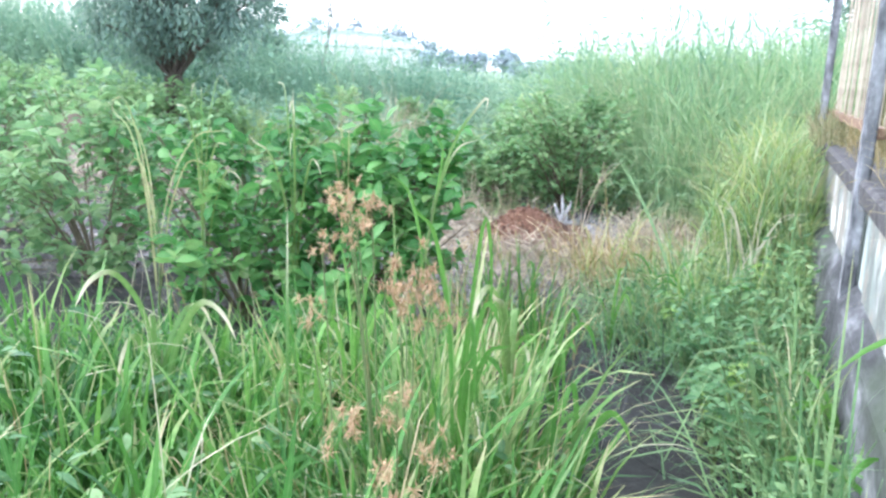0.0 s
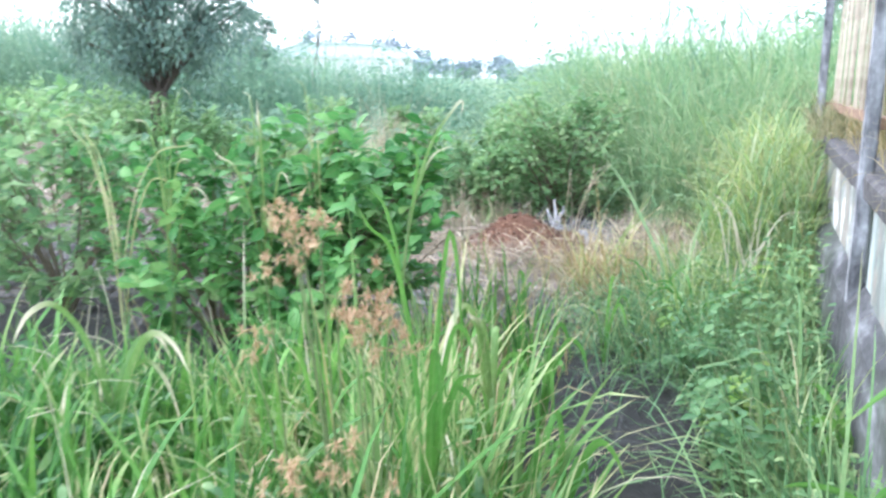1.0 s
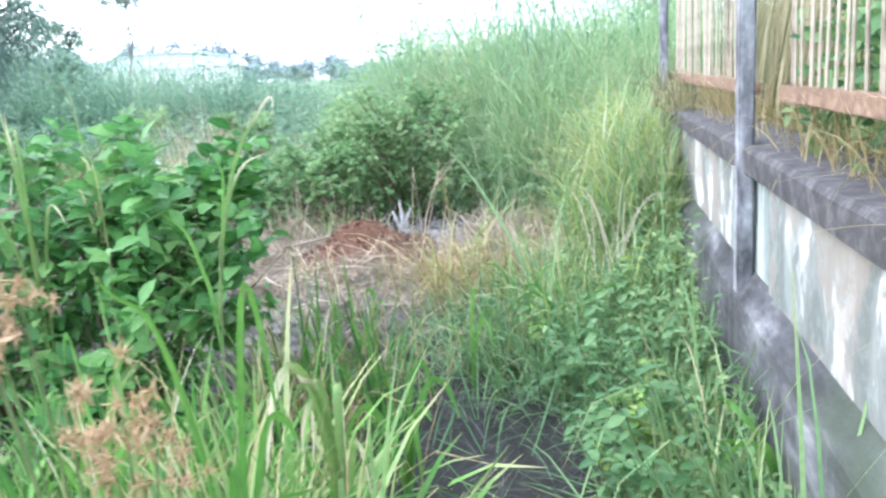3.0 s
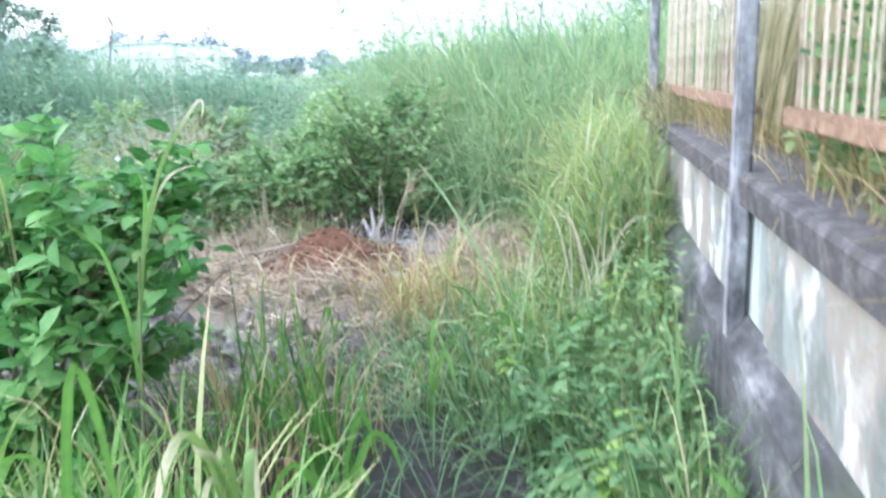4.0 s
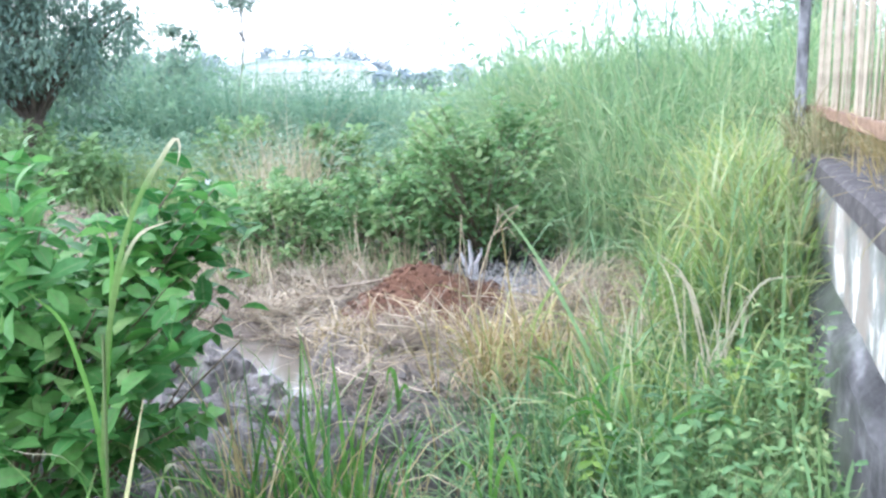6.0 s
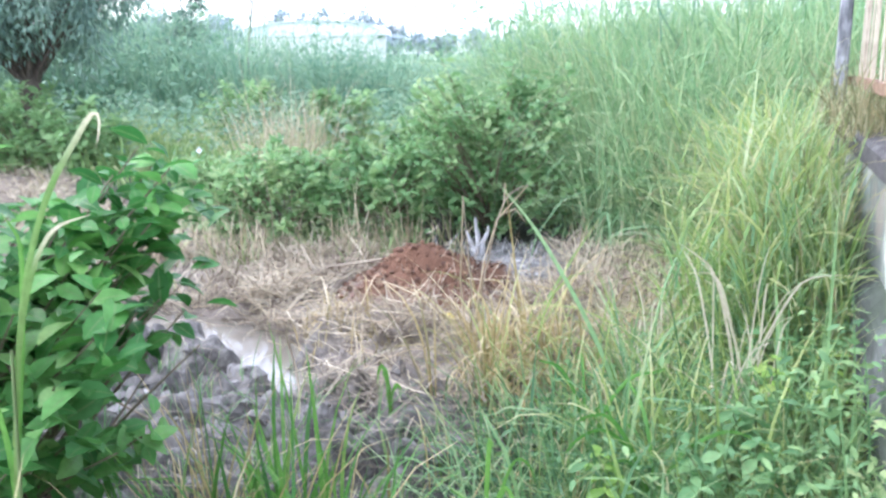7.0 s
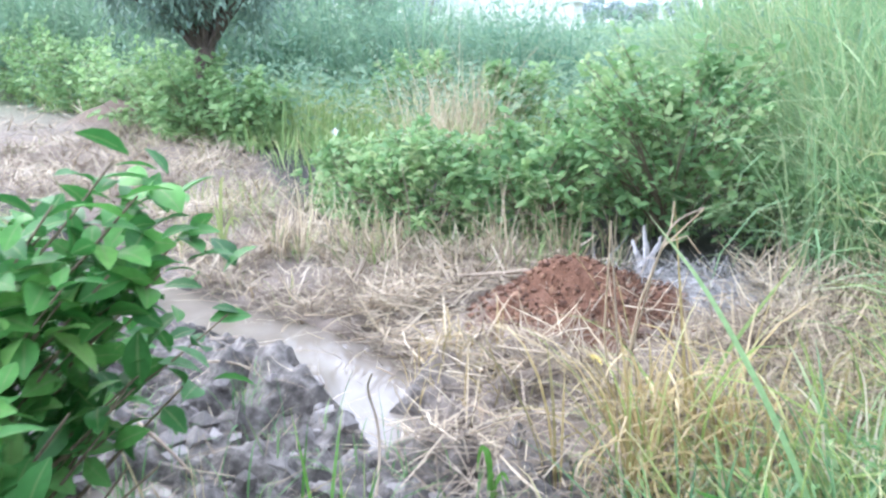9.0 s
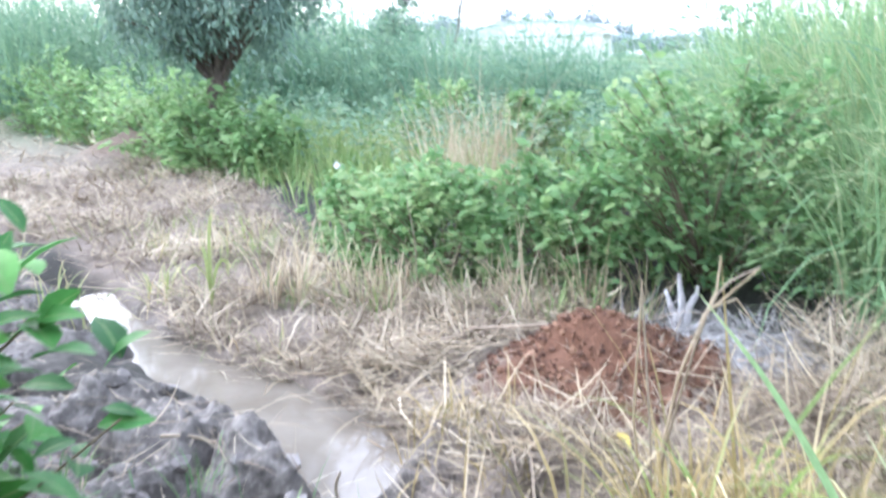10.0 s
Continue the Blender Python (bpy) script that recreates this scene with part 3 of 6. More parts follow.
grow("grass", tufts(1900, -4.3, 1.2, 0.9, 4.9, near_left, 10, 0.10), 0.41, 0.025, 0.42, 0.8, M_GRASS, "fresh green knee-high grass with broad arching blades", 5, low=0.5, jitter=0.3)
grow("grass", tufts(1300, -4.3, 1.2, 0.9, 5.0, near_left, 12, 0.11), 0.34, 0.014, 0.6, 1.1, M_GRASS, "thin green undergrowth between the taller grass", 4, low=0.4)
grow("grass", tufts(700, -4.3, 1.2, 1.0, 4.8, near_left, 8, 0.10), 0.40, 0.034, 0.35, 1.0, M_GRASS, "broad soft blades drooping over one another", 6, low=0.45)
grow("dry_grass", tufts(650, -3.3, 1.2, 1.4, 4.9, lambda x, y: near_left(x, y) * (0.2 + 0.8 * sstep(-0.2, 0.5, x)), 8, 0.12), 0.50, 0.008, 0.5, 1.5, M_GOLD, "withered stalks among the green grass", 4, low=0.4)


grow("grass", tufts(110, 0.1, 0.9, 2.0, 3.8, lambda x, y: sstep(1.0, 0.5, np.hypot((x - 0.46) / 0.27, (y - 2.9) / 0.8)), 8, 0.08), 0.52, 0.020, 0.30, 0.7, M_LIME, "bright yellow-green clump beside the sedge", 5, low=0.5)


grow("dry_grass", tufts(260, -3.4, 0.9, 1.3, 4.6, near_left, 3, 0.08), 0.52, 0.010, 0.25, 2.6, M_BLEACH, "pale withered blades with curled tips among the green", 8, low=0.4)


# sparse stems at the edge of the mud
def fringe(x, y):
    return sstep(1.0, 0.6, np.hypot((x - 0.50) / 0.40, (y - 4.45) / 0.6)) * (0.3 + 0.7 * smooth_noise(x, y, 4.0, 63))


grow("grass", tufts(115, 0.0, 1.2, 3.5, 5.2, fringe, 8, 0.08), 0.44, 0.016, 0.3, 0.9, M_GRASS, "sparse upright green stems at the edge of the mud", 6, low=0.5)
grow("dry_grass", tufts(95, 0.0, 1.2, 3.5, 5.2, fringe, 7, 0.08), 0.40, 0.008, 0.4, 1.1, M_GOLD, "yellowed stems at the edge of the mud", 5, low=0.45)


# weeds between the way and the wall
def near_right(x, y):
    wx = wall_x(y)
    left = np.interp(y, [0.6, 3.0, 4.0, 4.6, 5.3, 5.7, 6.3], [1.2, 1.25, 1.38, 1.15, 1.05, 1.4, 1.75])
    a_ = sstep(left - 0.12, left + 0.15, x) * sstep(wx + 0.01, wx - 0.03, x) * sstep(7.0, 6.0, y)
    hole = 0.02 + 0.98 * sstep(0.85, 1.1, np.hypot((x - 1.12) / 0.36, (y - 3.75) / 0.72))
    return a_ * hole * (1 - 0.75 * sstep(5.4, 6.0, y)) * (0.6 + 0.4 * smooth_noise(x, y, 3.5, 41))


grow("weeds", tufts(2500, 0.9, 2.7, 1.0, 7.0, near_right, 15, 0.11), 0.33, 0.011, 0.85, 1.6, M_WEED, "soft green weeds growing thick along the wall", 5)
grow("grass", tufts(150, 0.9, 2.7, 2.8, 7.0, near_right, 12, 0.09), 0.36, 0.009, 0.7, 1.5, M_YELLOW, "yellowing grass among the weeds", 5)


def drift(x, y):
    """The band where the grass has gone dry, from the straw across to the wall."""
    mid = np.interp(y, [4.2, 5.0, 5.6, 6.5, 7.5], [0.95, 1.05, 1.3, 1.7, 2.1])
    return sstep(0.5, 0.1, np.abs(x - mid)) * sstep(4.9, 5.4, y) * sstep(6.9, 6.3, y) * (0.3 + 0.7 * smooth_noise(x, y, 3.0, 64))


grow("dry_grass", tufts(70, 1.4, 2.6, 5.6, 7.6, lambda x, y: sstep(0.35, 0.1, np.abs(x - 1.85 - 0.25 * (y - 6.3))) * (0.3 + 0.7 * smooth_noise(x, y, 3.0, 65)), 9, 0.10), 0.36, 0.009, 0.5, 1.5, M_TAN, "bleached grass standing where the straw meets the wall", 5, "grass")
grow("dry_grass", tufts(200, 0.3, 2.7, 4.6, 7.2, drift, 8, 0.10), 0.25, 0.008, 0.5, 1.5, M_GOLD, "drift of yellow dry grass between straw and wall", 5, "grass")
grow("dry_grass", tufts(200, 0.3, 2.7, 4.6, 7.2, drift, 10, 0.10), 0.28, 0.010, 0.6, 1.4, M_YELLOW, "yellow-green grass mixed into the dry drift", 5, "grass")


def at_wall(x, y):
    return sstep(-0.30, -0.08, x - wall_x(y)) * sstep(-0.01, -0.04, x - wall_x(y)) * sstep(2.0, 2.8, y) * sstep(5.6, 5.0, y)


grow("weeds", tufts(620, 1.2, 2.7, 2.0, 7.2, at_wall, 12, 0.08), 0.54, 0.012, 0.45, 1.4, M_WEED, "rank green weeds growing up against the wall", 5)


def leaf_cloud(name, n, x0, x1, y0, y1, keep, zlo, zhi, size, wide, mat, label, category, rows=2):
    """Many small leaves on low herbs, from the ground to the herbs' tops."""
    x, y = scatter(n, x0, x1, y0, y1, keep)
    k = len(x)
    top = (zhi if np.isscalar(zhi) else zhi(x, y)) * (0.55 + 0.75 * smooth_noise(x, y, 4.0, 77))
    z = land(x, y) + zlo + (top - zlo) * rng.random(k) ** 0.7
    v_, f, u = leaves_at(np.stack([x, y, z], -1), leaf_turn(k, -0.6, 0.7), size / 0.085 * rng.uniform(0.5, 1.4, k), leaf_shape(0.085, 0.085 * wide, 0.3, rows))
    return put(name, mesh_of(name, v_, f, u), mat, label=label, category=category, kind="stuff")


leaf_cloud("weeds", 9500, 0.9, 2.7, 1.2, 6.8, near_right, 0.03, 0.36, 0.040, 0.36, M_WEED, "leafy green herbs under the wall", "weeds", 3)
leaf_cloud("weeds", 12000, 1.0, 2.6, 1.6, 6.8, lambda x, y: sstep(-0.34, -0.12, x - wall_x(y)) * sstep(0.0, -0.03, x - wall_x(y)) * sstep(5.7, 5.1, y), 0.05, lambda x, y: 0.40 + 0.14 * sstep(3.9, 4.5, y), 0.036, 0.38, M_WEED, "taller herbs close against the plinth", "weeds", 3)
leaf_cloud("weeds", 9000, -3.6, 1.2, 1.5, 5.0, near_left, 0.02, 0.36, 0.06, 0.36, M_WEED, "leafy herbs between the grass", "weeds", 3)


def tall_right(x, y):
    edge = np.interp(y, [7.3, 9.0, 10.5, 12, 16], [1.72, 1.72, 1.2, 0.6, 0.2]) + 0.3 * (smooth_noise(x, y, 1.2, 43) - 0.5)
    a_ = sstep(edge, edge + 0.35, x) * sstep(7.75, 8.35, y)
    return a_ * (0.3 + 0.7 * smooth_noise(x, y, 1.7, 44))


def h_right(x, y):
    return (1.06 + 0.62 * sstep(7.6, 10.0, y + 0.5 * (x - 1.5))) * (0.50 + 0.62 * smooth_noise(x, y, 0.9, 45) + 0.40 * smooth_noise(x, y, 2.3, 46)) * (1 - 0.26 * sstep(2.2, 4.5, x))


pts = tufts(1900, 0.2, 8.0, 6.9, 15.0, tall_right, 30, 0.20)
grow("tall_grass", pts, h_right(pts[0], pts[1]), 0.0125, 0.55, 2.1, M_REED, "tall pale green grass on the low bank", 3, "tall grass", jitter=0.2)
pts = tufts(1300, 0.2, 8.0, 6.9, 15.0, tall_right, 12, 0.22)
grow("tall_grass", pts, 0.7 * h_right(pts[0], pts[1]), 0.010, 0.6, 1.0, M_YELLOW, "fine yellow-green grass between the tall tufts", 5, "tall grass", jitter=0.3)
pts = tufts(820, 1.0, 26.0, 14.0, 34.0, lambda x, y: sstep(0.3, 0.9, x - 0.02 * y), 18, 0.35)
grow("tall_grass", pts, 1.75 * (0.75 + 0.5 * smooth_noise(pts[0], pts[1], 0.5, 50)), 0.045, 0.3, 1.2, M_REED, "tall grass further along the bank", 3, "tall grass", jitter=0.15)


pts = tufts(420, 1.4, 3.4, 7.7, 9.6, lambda x, y: sstep(1.5, 1.75, x - 0.1 * (y - 8)) * sstep(7.95, 8.25, y), 16, 0.15)
grow("tall_grass", pts, 0.75 + 0.5 * smooth_noise(pts[0], pts[1], 1.8, 47), 0.015, 0.4, 1.5, M_REED, "lush pale green grass at the foot of the bank", 6, "tall grass", jitter=0.25)


def side_blades(name, n, keep, x0, x1, y0, y1, top, length, width, mat, label):
    x, y = scatter(n, x0, x1, y0, y1, keep)
    k = len(x)
    z = land(x, y) + top(x, y) * rng.uniform(0.15, 0.75, k)
    v_, f, u = blades(x, y, length * rng.uniform(0.5, 1.3, k), width * rng.uniform(0.6, 1.4, k), rng.uniform(0.2, 1.2, k), rng.uniform(0.3, 1.6, k), 5, z0=z)
    return put(name, mesh_of(name, v_, f, u), mat, label=label, category="tall grass", kind="stuff")


side_blades("tall_grass", 16000, tall_right, 0.4, 6.5, 7.2, 14.0, h_right, 0.5, 0.015, M_REED, "loose leaves of the tall grass, bending every way")
side_blades("tall_grass", 4500, tall_right, 0.4, 6.0, 7.2, 12.0, h_right, 0.42, 0.011, M_WEED, "darker leaves low in the tall grass")


side_blades("tall_grass", 5000, lambda x, y: tall_right(x, y) * sstep(0.45, 0.7, smooth_noise(x, y, 0.9, 81)), 0.6, 7.0, 7.4, 14.0, lambda x, y: 1.25 * h_right(x, y), 0.75, 0.024, M_THICK, "broad blue-green leaves arching over the tall grass")
leaf_cloud("thicket", 12000, 0.3, 9.0, 10.0, 16.0, lambda x, y: sstep(0.35, 0.65, smooth_noise(x, y, 0.6, 82)), 0.3, lambda x, y: 1.25 * h_right(x, y), 0.10, 0.32, M_THICK, "leafy bushes grown into the tall grass", "thicket")


def yellow_right(x, y):
    wx = wall_x(y)
    return sstep(-0.52, -0.22, x - wx) * sstep(0.06, -0.06, x - wx) * sstep(4.9, 5.6, y) * sstep(8.0, 7.0, y)


grow("grass", tufts(110, 1.2, 3.4, 4.8, 8.2, yellow_right, 12, 0.10), 0.50, 0.010, 0.5, 1.5, M_YELLOW, "yellow-green grass leaning against the wall", 6)
grow("grass", tufts(520, 1.2, 3.4, 4.8, 8.2, yellow_right, 13, 0.10), 0.50, 0.013, 0.6, 1.6, M_SALLOW, "light green grass leaning against the wall", 6)
grow("grass", tufts(110, 1.2, 3.4, 4.8, 8.2, yellow_right, 12, 0.10), 0.50, 0.010, 0.45, 1.1, M_REED, "green grass rising beside the wall", 6)


# the growth goes on round the start of the walk
def around(x, y):
    lx = (x - wall_x(y)) * 0.97
    left = np.maximum(sstep(-3.7, -4.6, x), sstep(1.3, 0.7, y)) * sstep(-0.05, -0.4, lx) * sstep(6.2, 4.6, y + 0.25 * (x + 4))
    return left * sstep(9.0, 4.5, np.hypot(x + 1.5, y - 2)) * (0.15 + 0.85 * smooth_noise(x, y, 0.8, 96))


grow("grass", tufts(3000, -9, 1.5, -4.5, 6, around, 9, 0.16), 0.40, 0.028, 0.45, 0.9, M_GRASS, "green grass growing on round the plot", 3, low=0.4)
grow("grass", tufts(1000, -9, 1.5, -4.5, 6, around, 8, 0.18), 0.44, 0.022, 0.5, 1.1, M_LIME, "yellow-green grass growing on round the plot", 3, low=0.4)


# thin grass that closes the upper end of the trodden way
def closing(x, y):
    return sstep(1.0, 0.6, np.hypot((x - 1.08) / 0.38, (y - 4.75) / 0.5)) * (0.2 + 0.8 * smooth_noise(x, y, 5.0, 94))


grow("grass", tufts(75, 0.6, 1.6, 4.1, 5.3, closing, 9, 0.07), 0.30, 0.010, 0.6, 1.4, M_REED, "thin green grass closing over the trodden way", 5, low=0.5)
grow("dry_grass", tufts(50, 0.6, 1.6, 4.1, 5.3, closing, 7, 0.07), 0.28, 0.008, 0.6, 1.5, M_GOLD, "thin dry grass closing over the trodden way", 5, low=0.5)


# long fresh blades where the weeds meet the straw
def fresh(x, y):
    return sstep(1.0, 0.6, np.hypot((x - 1.62) / 0.42, (y - 5.45) / 0.75)) * sstep(0.0, -0.1, x - wall_x(y)) * (0.3 + 0.7 * smooth_noise(x, y, 4.0, 92))


grow("grass", tufts(130, 1.1, 2.2, 4.6, 6.3, fresh, 10, 0.09), 0.46, 0.012, 0.5, 1.5, M_SALLOW, "long pale green blades among the weeds", 6, low=0.5)
grow("grass", tufts(70, 1.1, 2.2, 4.6, 6.3, fresh, 8, 0.08), 0.44, 0.016, 0.5, 1.6, M_REED, "long soft green blades bending over the straw", 6, low=0.5)


# straw
def straw_keep(x, y):
    bare = sstep(0.85, 1.0, np.hypot((x - 0.60) / 0.58, (y - 7.22) / 0.58)) * sstep(0.5, 0.9, np.hypot((x - 1.1) / 0.55, (y - 7.7) / 0.45))
    return hay_mask(x, y) * (0.1 + 0.9 * sstep(0.25, 0.7, smooth_noise(x, y, 4.0, 46))) * (0.03 + 0.97 * bare) * sstep(0.06, 0.16, np.abs(ditch(x, y)[0]))


def strew(n, x0, x1, y0, y1, keep, length, width, label, up=0.10, mat=None, lift=0.05):
    x, y = scatter(n, x0, x1, y0, y1, keep)
    k = len(x)
    ln = 1.5 - np.abs(rng.normal(0, up, k)) * 2
    v_, f, u = blades(x, y, length * rng.uniform(0.3, 1.4, k), width * rng.uniform(0.5, 1.6, k), ln, rng.normal(0, 0.6, k), 4, z0=land(x, y) + 0.003 + lift * rng.random(k) ** 2)
    return put("straw", mesh_of("straw", v_, f, u), mat or M_STRAW, label=label, category="straw", kind="stuff")


strew(30000, -1.4, 2.7, 5.6, 8.4, straw_keep, 0.20, 0.0065, "dry pinkish straw strewn round the compost mound", 0.14, lift=0.08)
strew(34000, -6.0, 0.2, 6.4, 13.0, straw_keep, 0.24, 0.011, "dry trodden hay covering the bare field", 0.14, lift=0.07)
strew(9000, -16.0, -4.0, 8.0, 19.0, straw_keep, 0.3, 0.02, "dry hay on the far part of the field", 0.14, lift=0.07)
strew(3600, -2.6, 1.2, 4.6, 6.9, lambda x, y: mud_mask(x, y) * (0.15 + 0.85 * smooth_noise(x, y, 3.0, 62)) * sstep(0.1, 0.25, np.abs(ditch(x, y)[0])), 0.2, 0.005, "single dry stalks fallen on the mud", 0.04, lift=0.02)


strew(3200, -4.5, -0.1, 6.8, 11.0, straw_keep, 0.26, 0.009, "bleached stalks on the bare field", 0.14, mat=M_TAN, lift=0.10)
strew(2600, -0.3, 2.1, 5.5, 7.4, straw_keep, 0.30, 0.0065, "bright bleached straw lying on top", 0.12, mat=M_TAN, lift=0.11)
strew(1600, -5.5, -1.9, 7.2, 10.2, lambda x, y: sstep(0.12, 0.2, np.abs(ditch(x, y)[0])), 0.26, 0.009, "hay and dry stems round the end of the ditch", 0.14, lift=0.08)


def trodden(x, y):
    return sstep(1.0, 0.6, np.hypot((x - 1.15) / 0.42, (y - 4.0) / 0.85))


strew(240, 0.6, 1.7, 2.9, 4.9, trodden, 0.34, 0.007, "green stems trodden flat on the dark way", 0.22, mat=M_WEED, lift=0.06)
strew(420, 0.6, 1.7, 2.9, 4.9, trodden, 0.34, 0.005, "dry stems trodden flat on the way, coloured dark for shade", 0.15, mat=M_SHADED_STEM, lift=0.06)


def by_wall(x, y):
    """The tongue of straw that runs on from the mound towards the wall."""
    return sstep(1.2, 1.5, x) * sstep(-0.25, -0.5, x - wall_x(y)) * sstep(5.9, 6.4, y) * sstep(8.3, 7.8, y) * (0.3 + 0.7 * sstep(0.3, 0.6, smooth_noise(x, y, 3.0, 91)))


strew(6500, 1.1, 2.6, 5.8, 8.3, by_wall, 0.24, 0.008, "dry straw between the mound and the wall", 0.2, lift=0.10)
strew(1200, 1.1, 2.6, 5.8, 8.3, by_wall, 0.32, 0.008, "bleached straw between the mound and the wall", 0.25, mat=M_TAN, lift=0.12)


def tan_tuft(x, y):
    a_ = sstep(1.0, 0.5, np.hypot((x - 1.14) / 0.45, (y - 5.95) / 0.40))
    return np.maximum(a_, 0.16 * hay_mask(x, y) * sstep(0.9, 1.2, np.hypot((x - 0.6) / 0.8, (y - 7.25) / 0.72)) * sstep(0.05, 0.2, np.abs(ditch(x, y)[0]) - 0.08))


grow("dry_grass", tufts(135, 0.4, 1.9, 5.2, 6.6, tan_tuft, 12, 0.05), 0.42, 0.010, 0.5, 1.9, M_GOLD, "yellow dry grass tufts standing in the straw", 6, "grass")
grow("dry_grass", tufts(85, 0.7, 1.6, 5.4, 6.4, lambda x, y: sstep(1.0, 0.5, np.hypot((x - 1.13) / 0.28, (y - 5.93) / 0.26)), 12, 0.05), 0.46, 0.012, 0.45, 2.2, M_GOLD, "dense golden tuft with drooping blades", 7, "grass")
grow("grass", tufts(30, 0.7, 1.7, 5.2, 6.3, lambda x, y: sstep(1.0, 0.5, np.hypot((x - 1.2) / 0.30, (y - 5.78) / 0.28)), 9, 0.05), 0.44, 0.012, 0.45, 1.8, M_SALLOW, "pale green blades rising through the golden tuft", 7)
grow("dry_grass", tufts(800, -3.6, 2.3, 5.3, 9.8, tan_tuft, 12, 0.08), 0.24, 0.009, 1.0, 1.0, M_STRAW, "bleached straw tufts, bent over", 5, "grass")
grow("dry_grass", tufts(650, -6, -0.4, 6.6, 13, lambda x, y: 0.8 * straw_keep(x, y) * sstep(0.4, 0.65, smooth_noise(x, y, 1.6, 84)), 10, 0.09), 0.18, 0.008, 0.7, 1.0, M_YELLOW, "low greenish stubble in the hay", 4, "grass")


grow("dry_grass", tufts(50, -0.1, 0.8, 5.9, 6.9, lambda x, y: sstep(1.0, 0.6, np.hypot((x - 0.38) / 0.27, (y - 6.42) / 0.34)), 12, 0.08), 0.20, 0.008, 1.0, 1.9, M_GOLD, "golden hay hanging over the edge of the water", 5, "grass")
grow("dry_grass", tufts(90, -1.6, 0.6, 6.2, 8.2, lambda x, y: sstep(0.1, 0.05, np.abs(ditch(x, y)[0] - 0.24)), 12, 0.06), 0.20, 0.008, 0.9, 1.5, M_TAN, "pale straw hanging over the bank of the ditch", 5, "grass")
strew(1300, 0.3, 1.8, 4.9, 6.7, lambda x, y: sstep(1.0, 0.6, np.hypot((x - 1.0) / 0.75, (y - 5.9) / 0.85)), 0.30, 0.007, "long bleached stems lying tangled on the ground", 0.10, mat=M_STRAW, lift=0.09)


grow("dry_grass", tufts(80, -1.3, 0.7, 7.75, 8.3, lambda x, y: 0.4 + 0.6 * smooth_noise(x, y, 4.0, 85), 9, 0.07), 0.34, 0.008, 0.35, 1.0, M_TAN, "dry stems standing before the foot of the shrubs", 5, "grass")
grow("grass", tufts(60, -1.3, 0.7, 7.75, 8.3, lambda x, y: 0.4 + 0.6 * smooth_noise(x, y, 4.0, 86), 9, 0.07), 0.22, 0.009, 0.6, 1.1, M_LIME, "low green sprigs before the foot of the shrubs", 4)
grow("dry_grass", tufts(150, -3.8, -1.5, 7.0, 9.4, lambda x, y: sstep(0.1, 0.2, np.abs(ditch(x, y)[0])) * (0.3 + 0.7 * smooth_noise(x, y, 3.0, 87)), 10, 0.08), 0.24, 0.009, 0.7, 1.3, M_YELLOW, "greenish hay tufts at the end of the ditch", 5, "grass")


# mud: loose sprigs of grass
grow("grass", tufts(200, -1.8, 1.0, 4.4, 6.1, lambda x, y: 0.8 * mud_mask(x, y) * sstep(-0.1, -0.25, ditch(x, y)[0]), 9, 0.06), 0.14, 0.007, 0.7, 1.0, M_WEED, "sparse green sprigs on the mud", 4)


# behind: dry patch, low grass, and the thicket
def back(x, y):
    edge = np.interp(x, [-20, -12.2, -8, -5.3, -3.9, -2.6, -1.4, -0.4, 0.6], [20, 16.8, 14.3, 12.5, 11.6, 10.4, 8.95, 8.5, 8.5])
    return sstep(edge, edge + 0.35, y) * sstep(2.2, 1.2, x - 0.12 * (y - 7)) * (0.4 + 0.6 * smooth_noise(x, y, 1.0, 47))


grow("grass", tufts(2200, -14, 2.5, 8.4, 18.5, back, 16, 0.18), 0.40, 0.015, 0.45, 1.1, M_LIME, "bright green grass behind the shrubs", 3)
grow("dry_grass", tufts(260, -2.6, 0.2, 10.6, 13.2, lambda x, y: sstep(1.0, 0.4, np.hypot((x + 1.35) / 0.75, (y - 11.9) / 1.0)), 12, 0.2), 0.86, 0.009, 0.4, 1.1, M_TAN, "patch of tan withered grass behind the shrubs", 5, "grass")


grow("grass", tufts(900, -6.5, -1.2, 10.4, 15.5, lambda x, y: back(x, y) * (smooth_noise(x, y, 2.2, 83) > 0.4) * sstep(1.0, 0.5, np.hypot((x + 3.5) / 2.2, (y - 13.0) / 2.0)), 11, 0.22), 0.52, 0.014, 0.5, 1.2, M_LIME, "patch of bright yellow-green grass among the shrubs", 4)


def h_thicket(x, y):
    return np.interp(x, [-26, -12, -7.5, -6.0, -4.8, -3.5, -2.4, -1.5, -0.5, 1.5], [3.4, 3.2, 2.85, 2.5, 1.95, 1.85, 1.75, 1.62, 1.35, 1.6]) * (0.7 + 0.6 * smooth_noise(x, y, 0.8, 48))


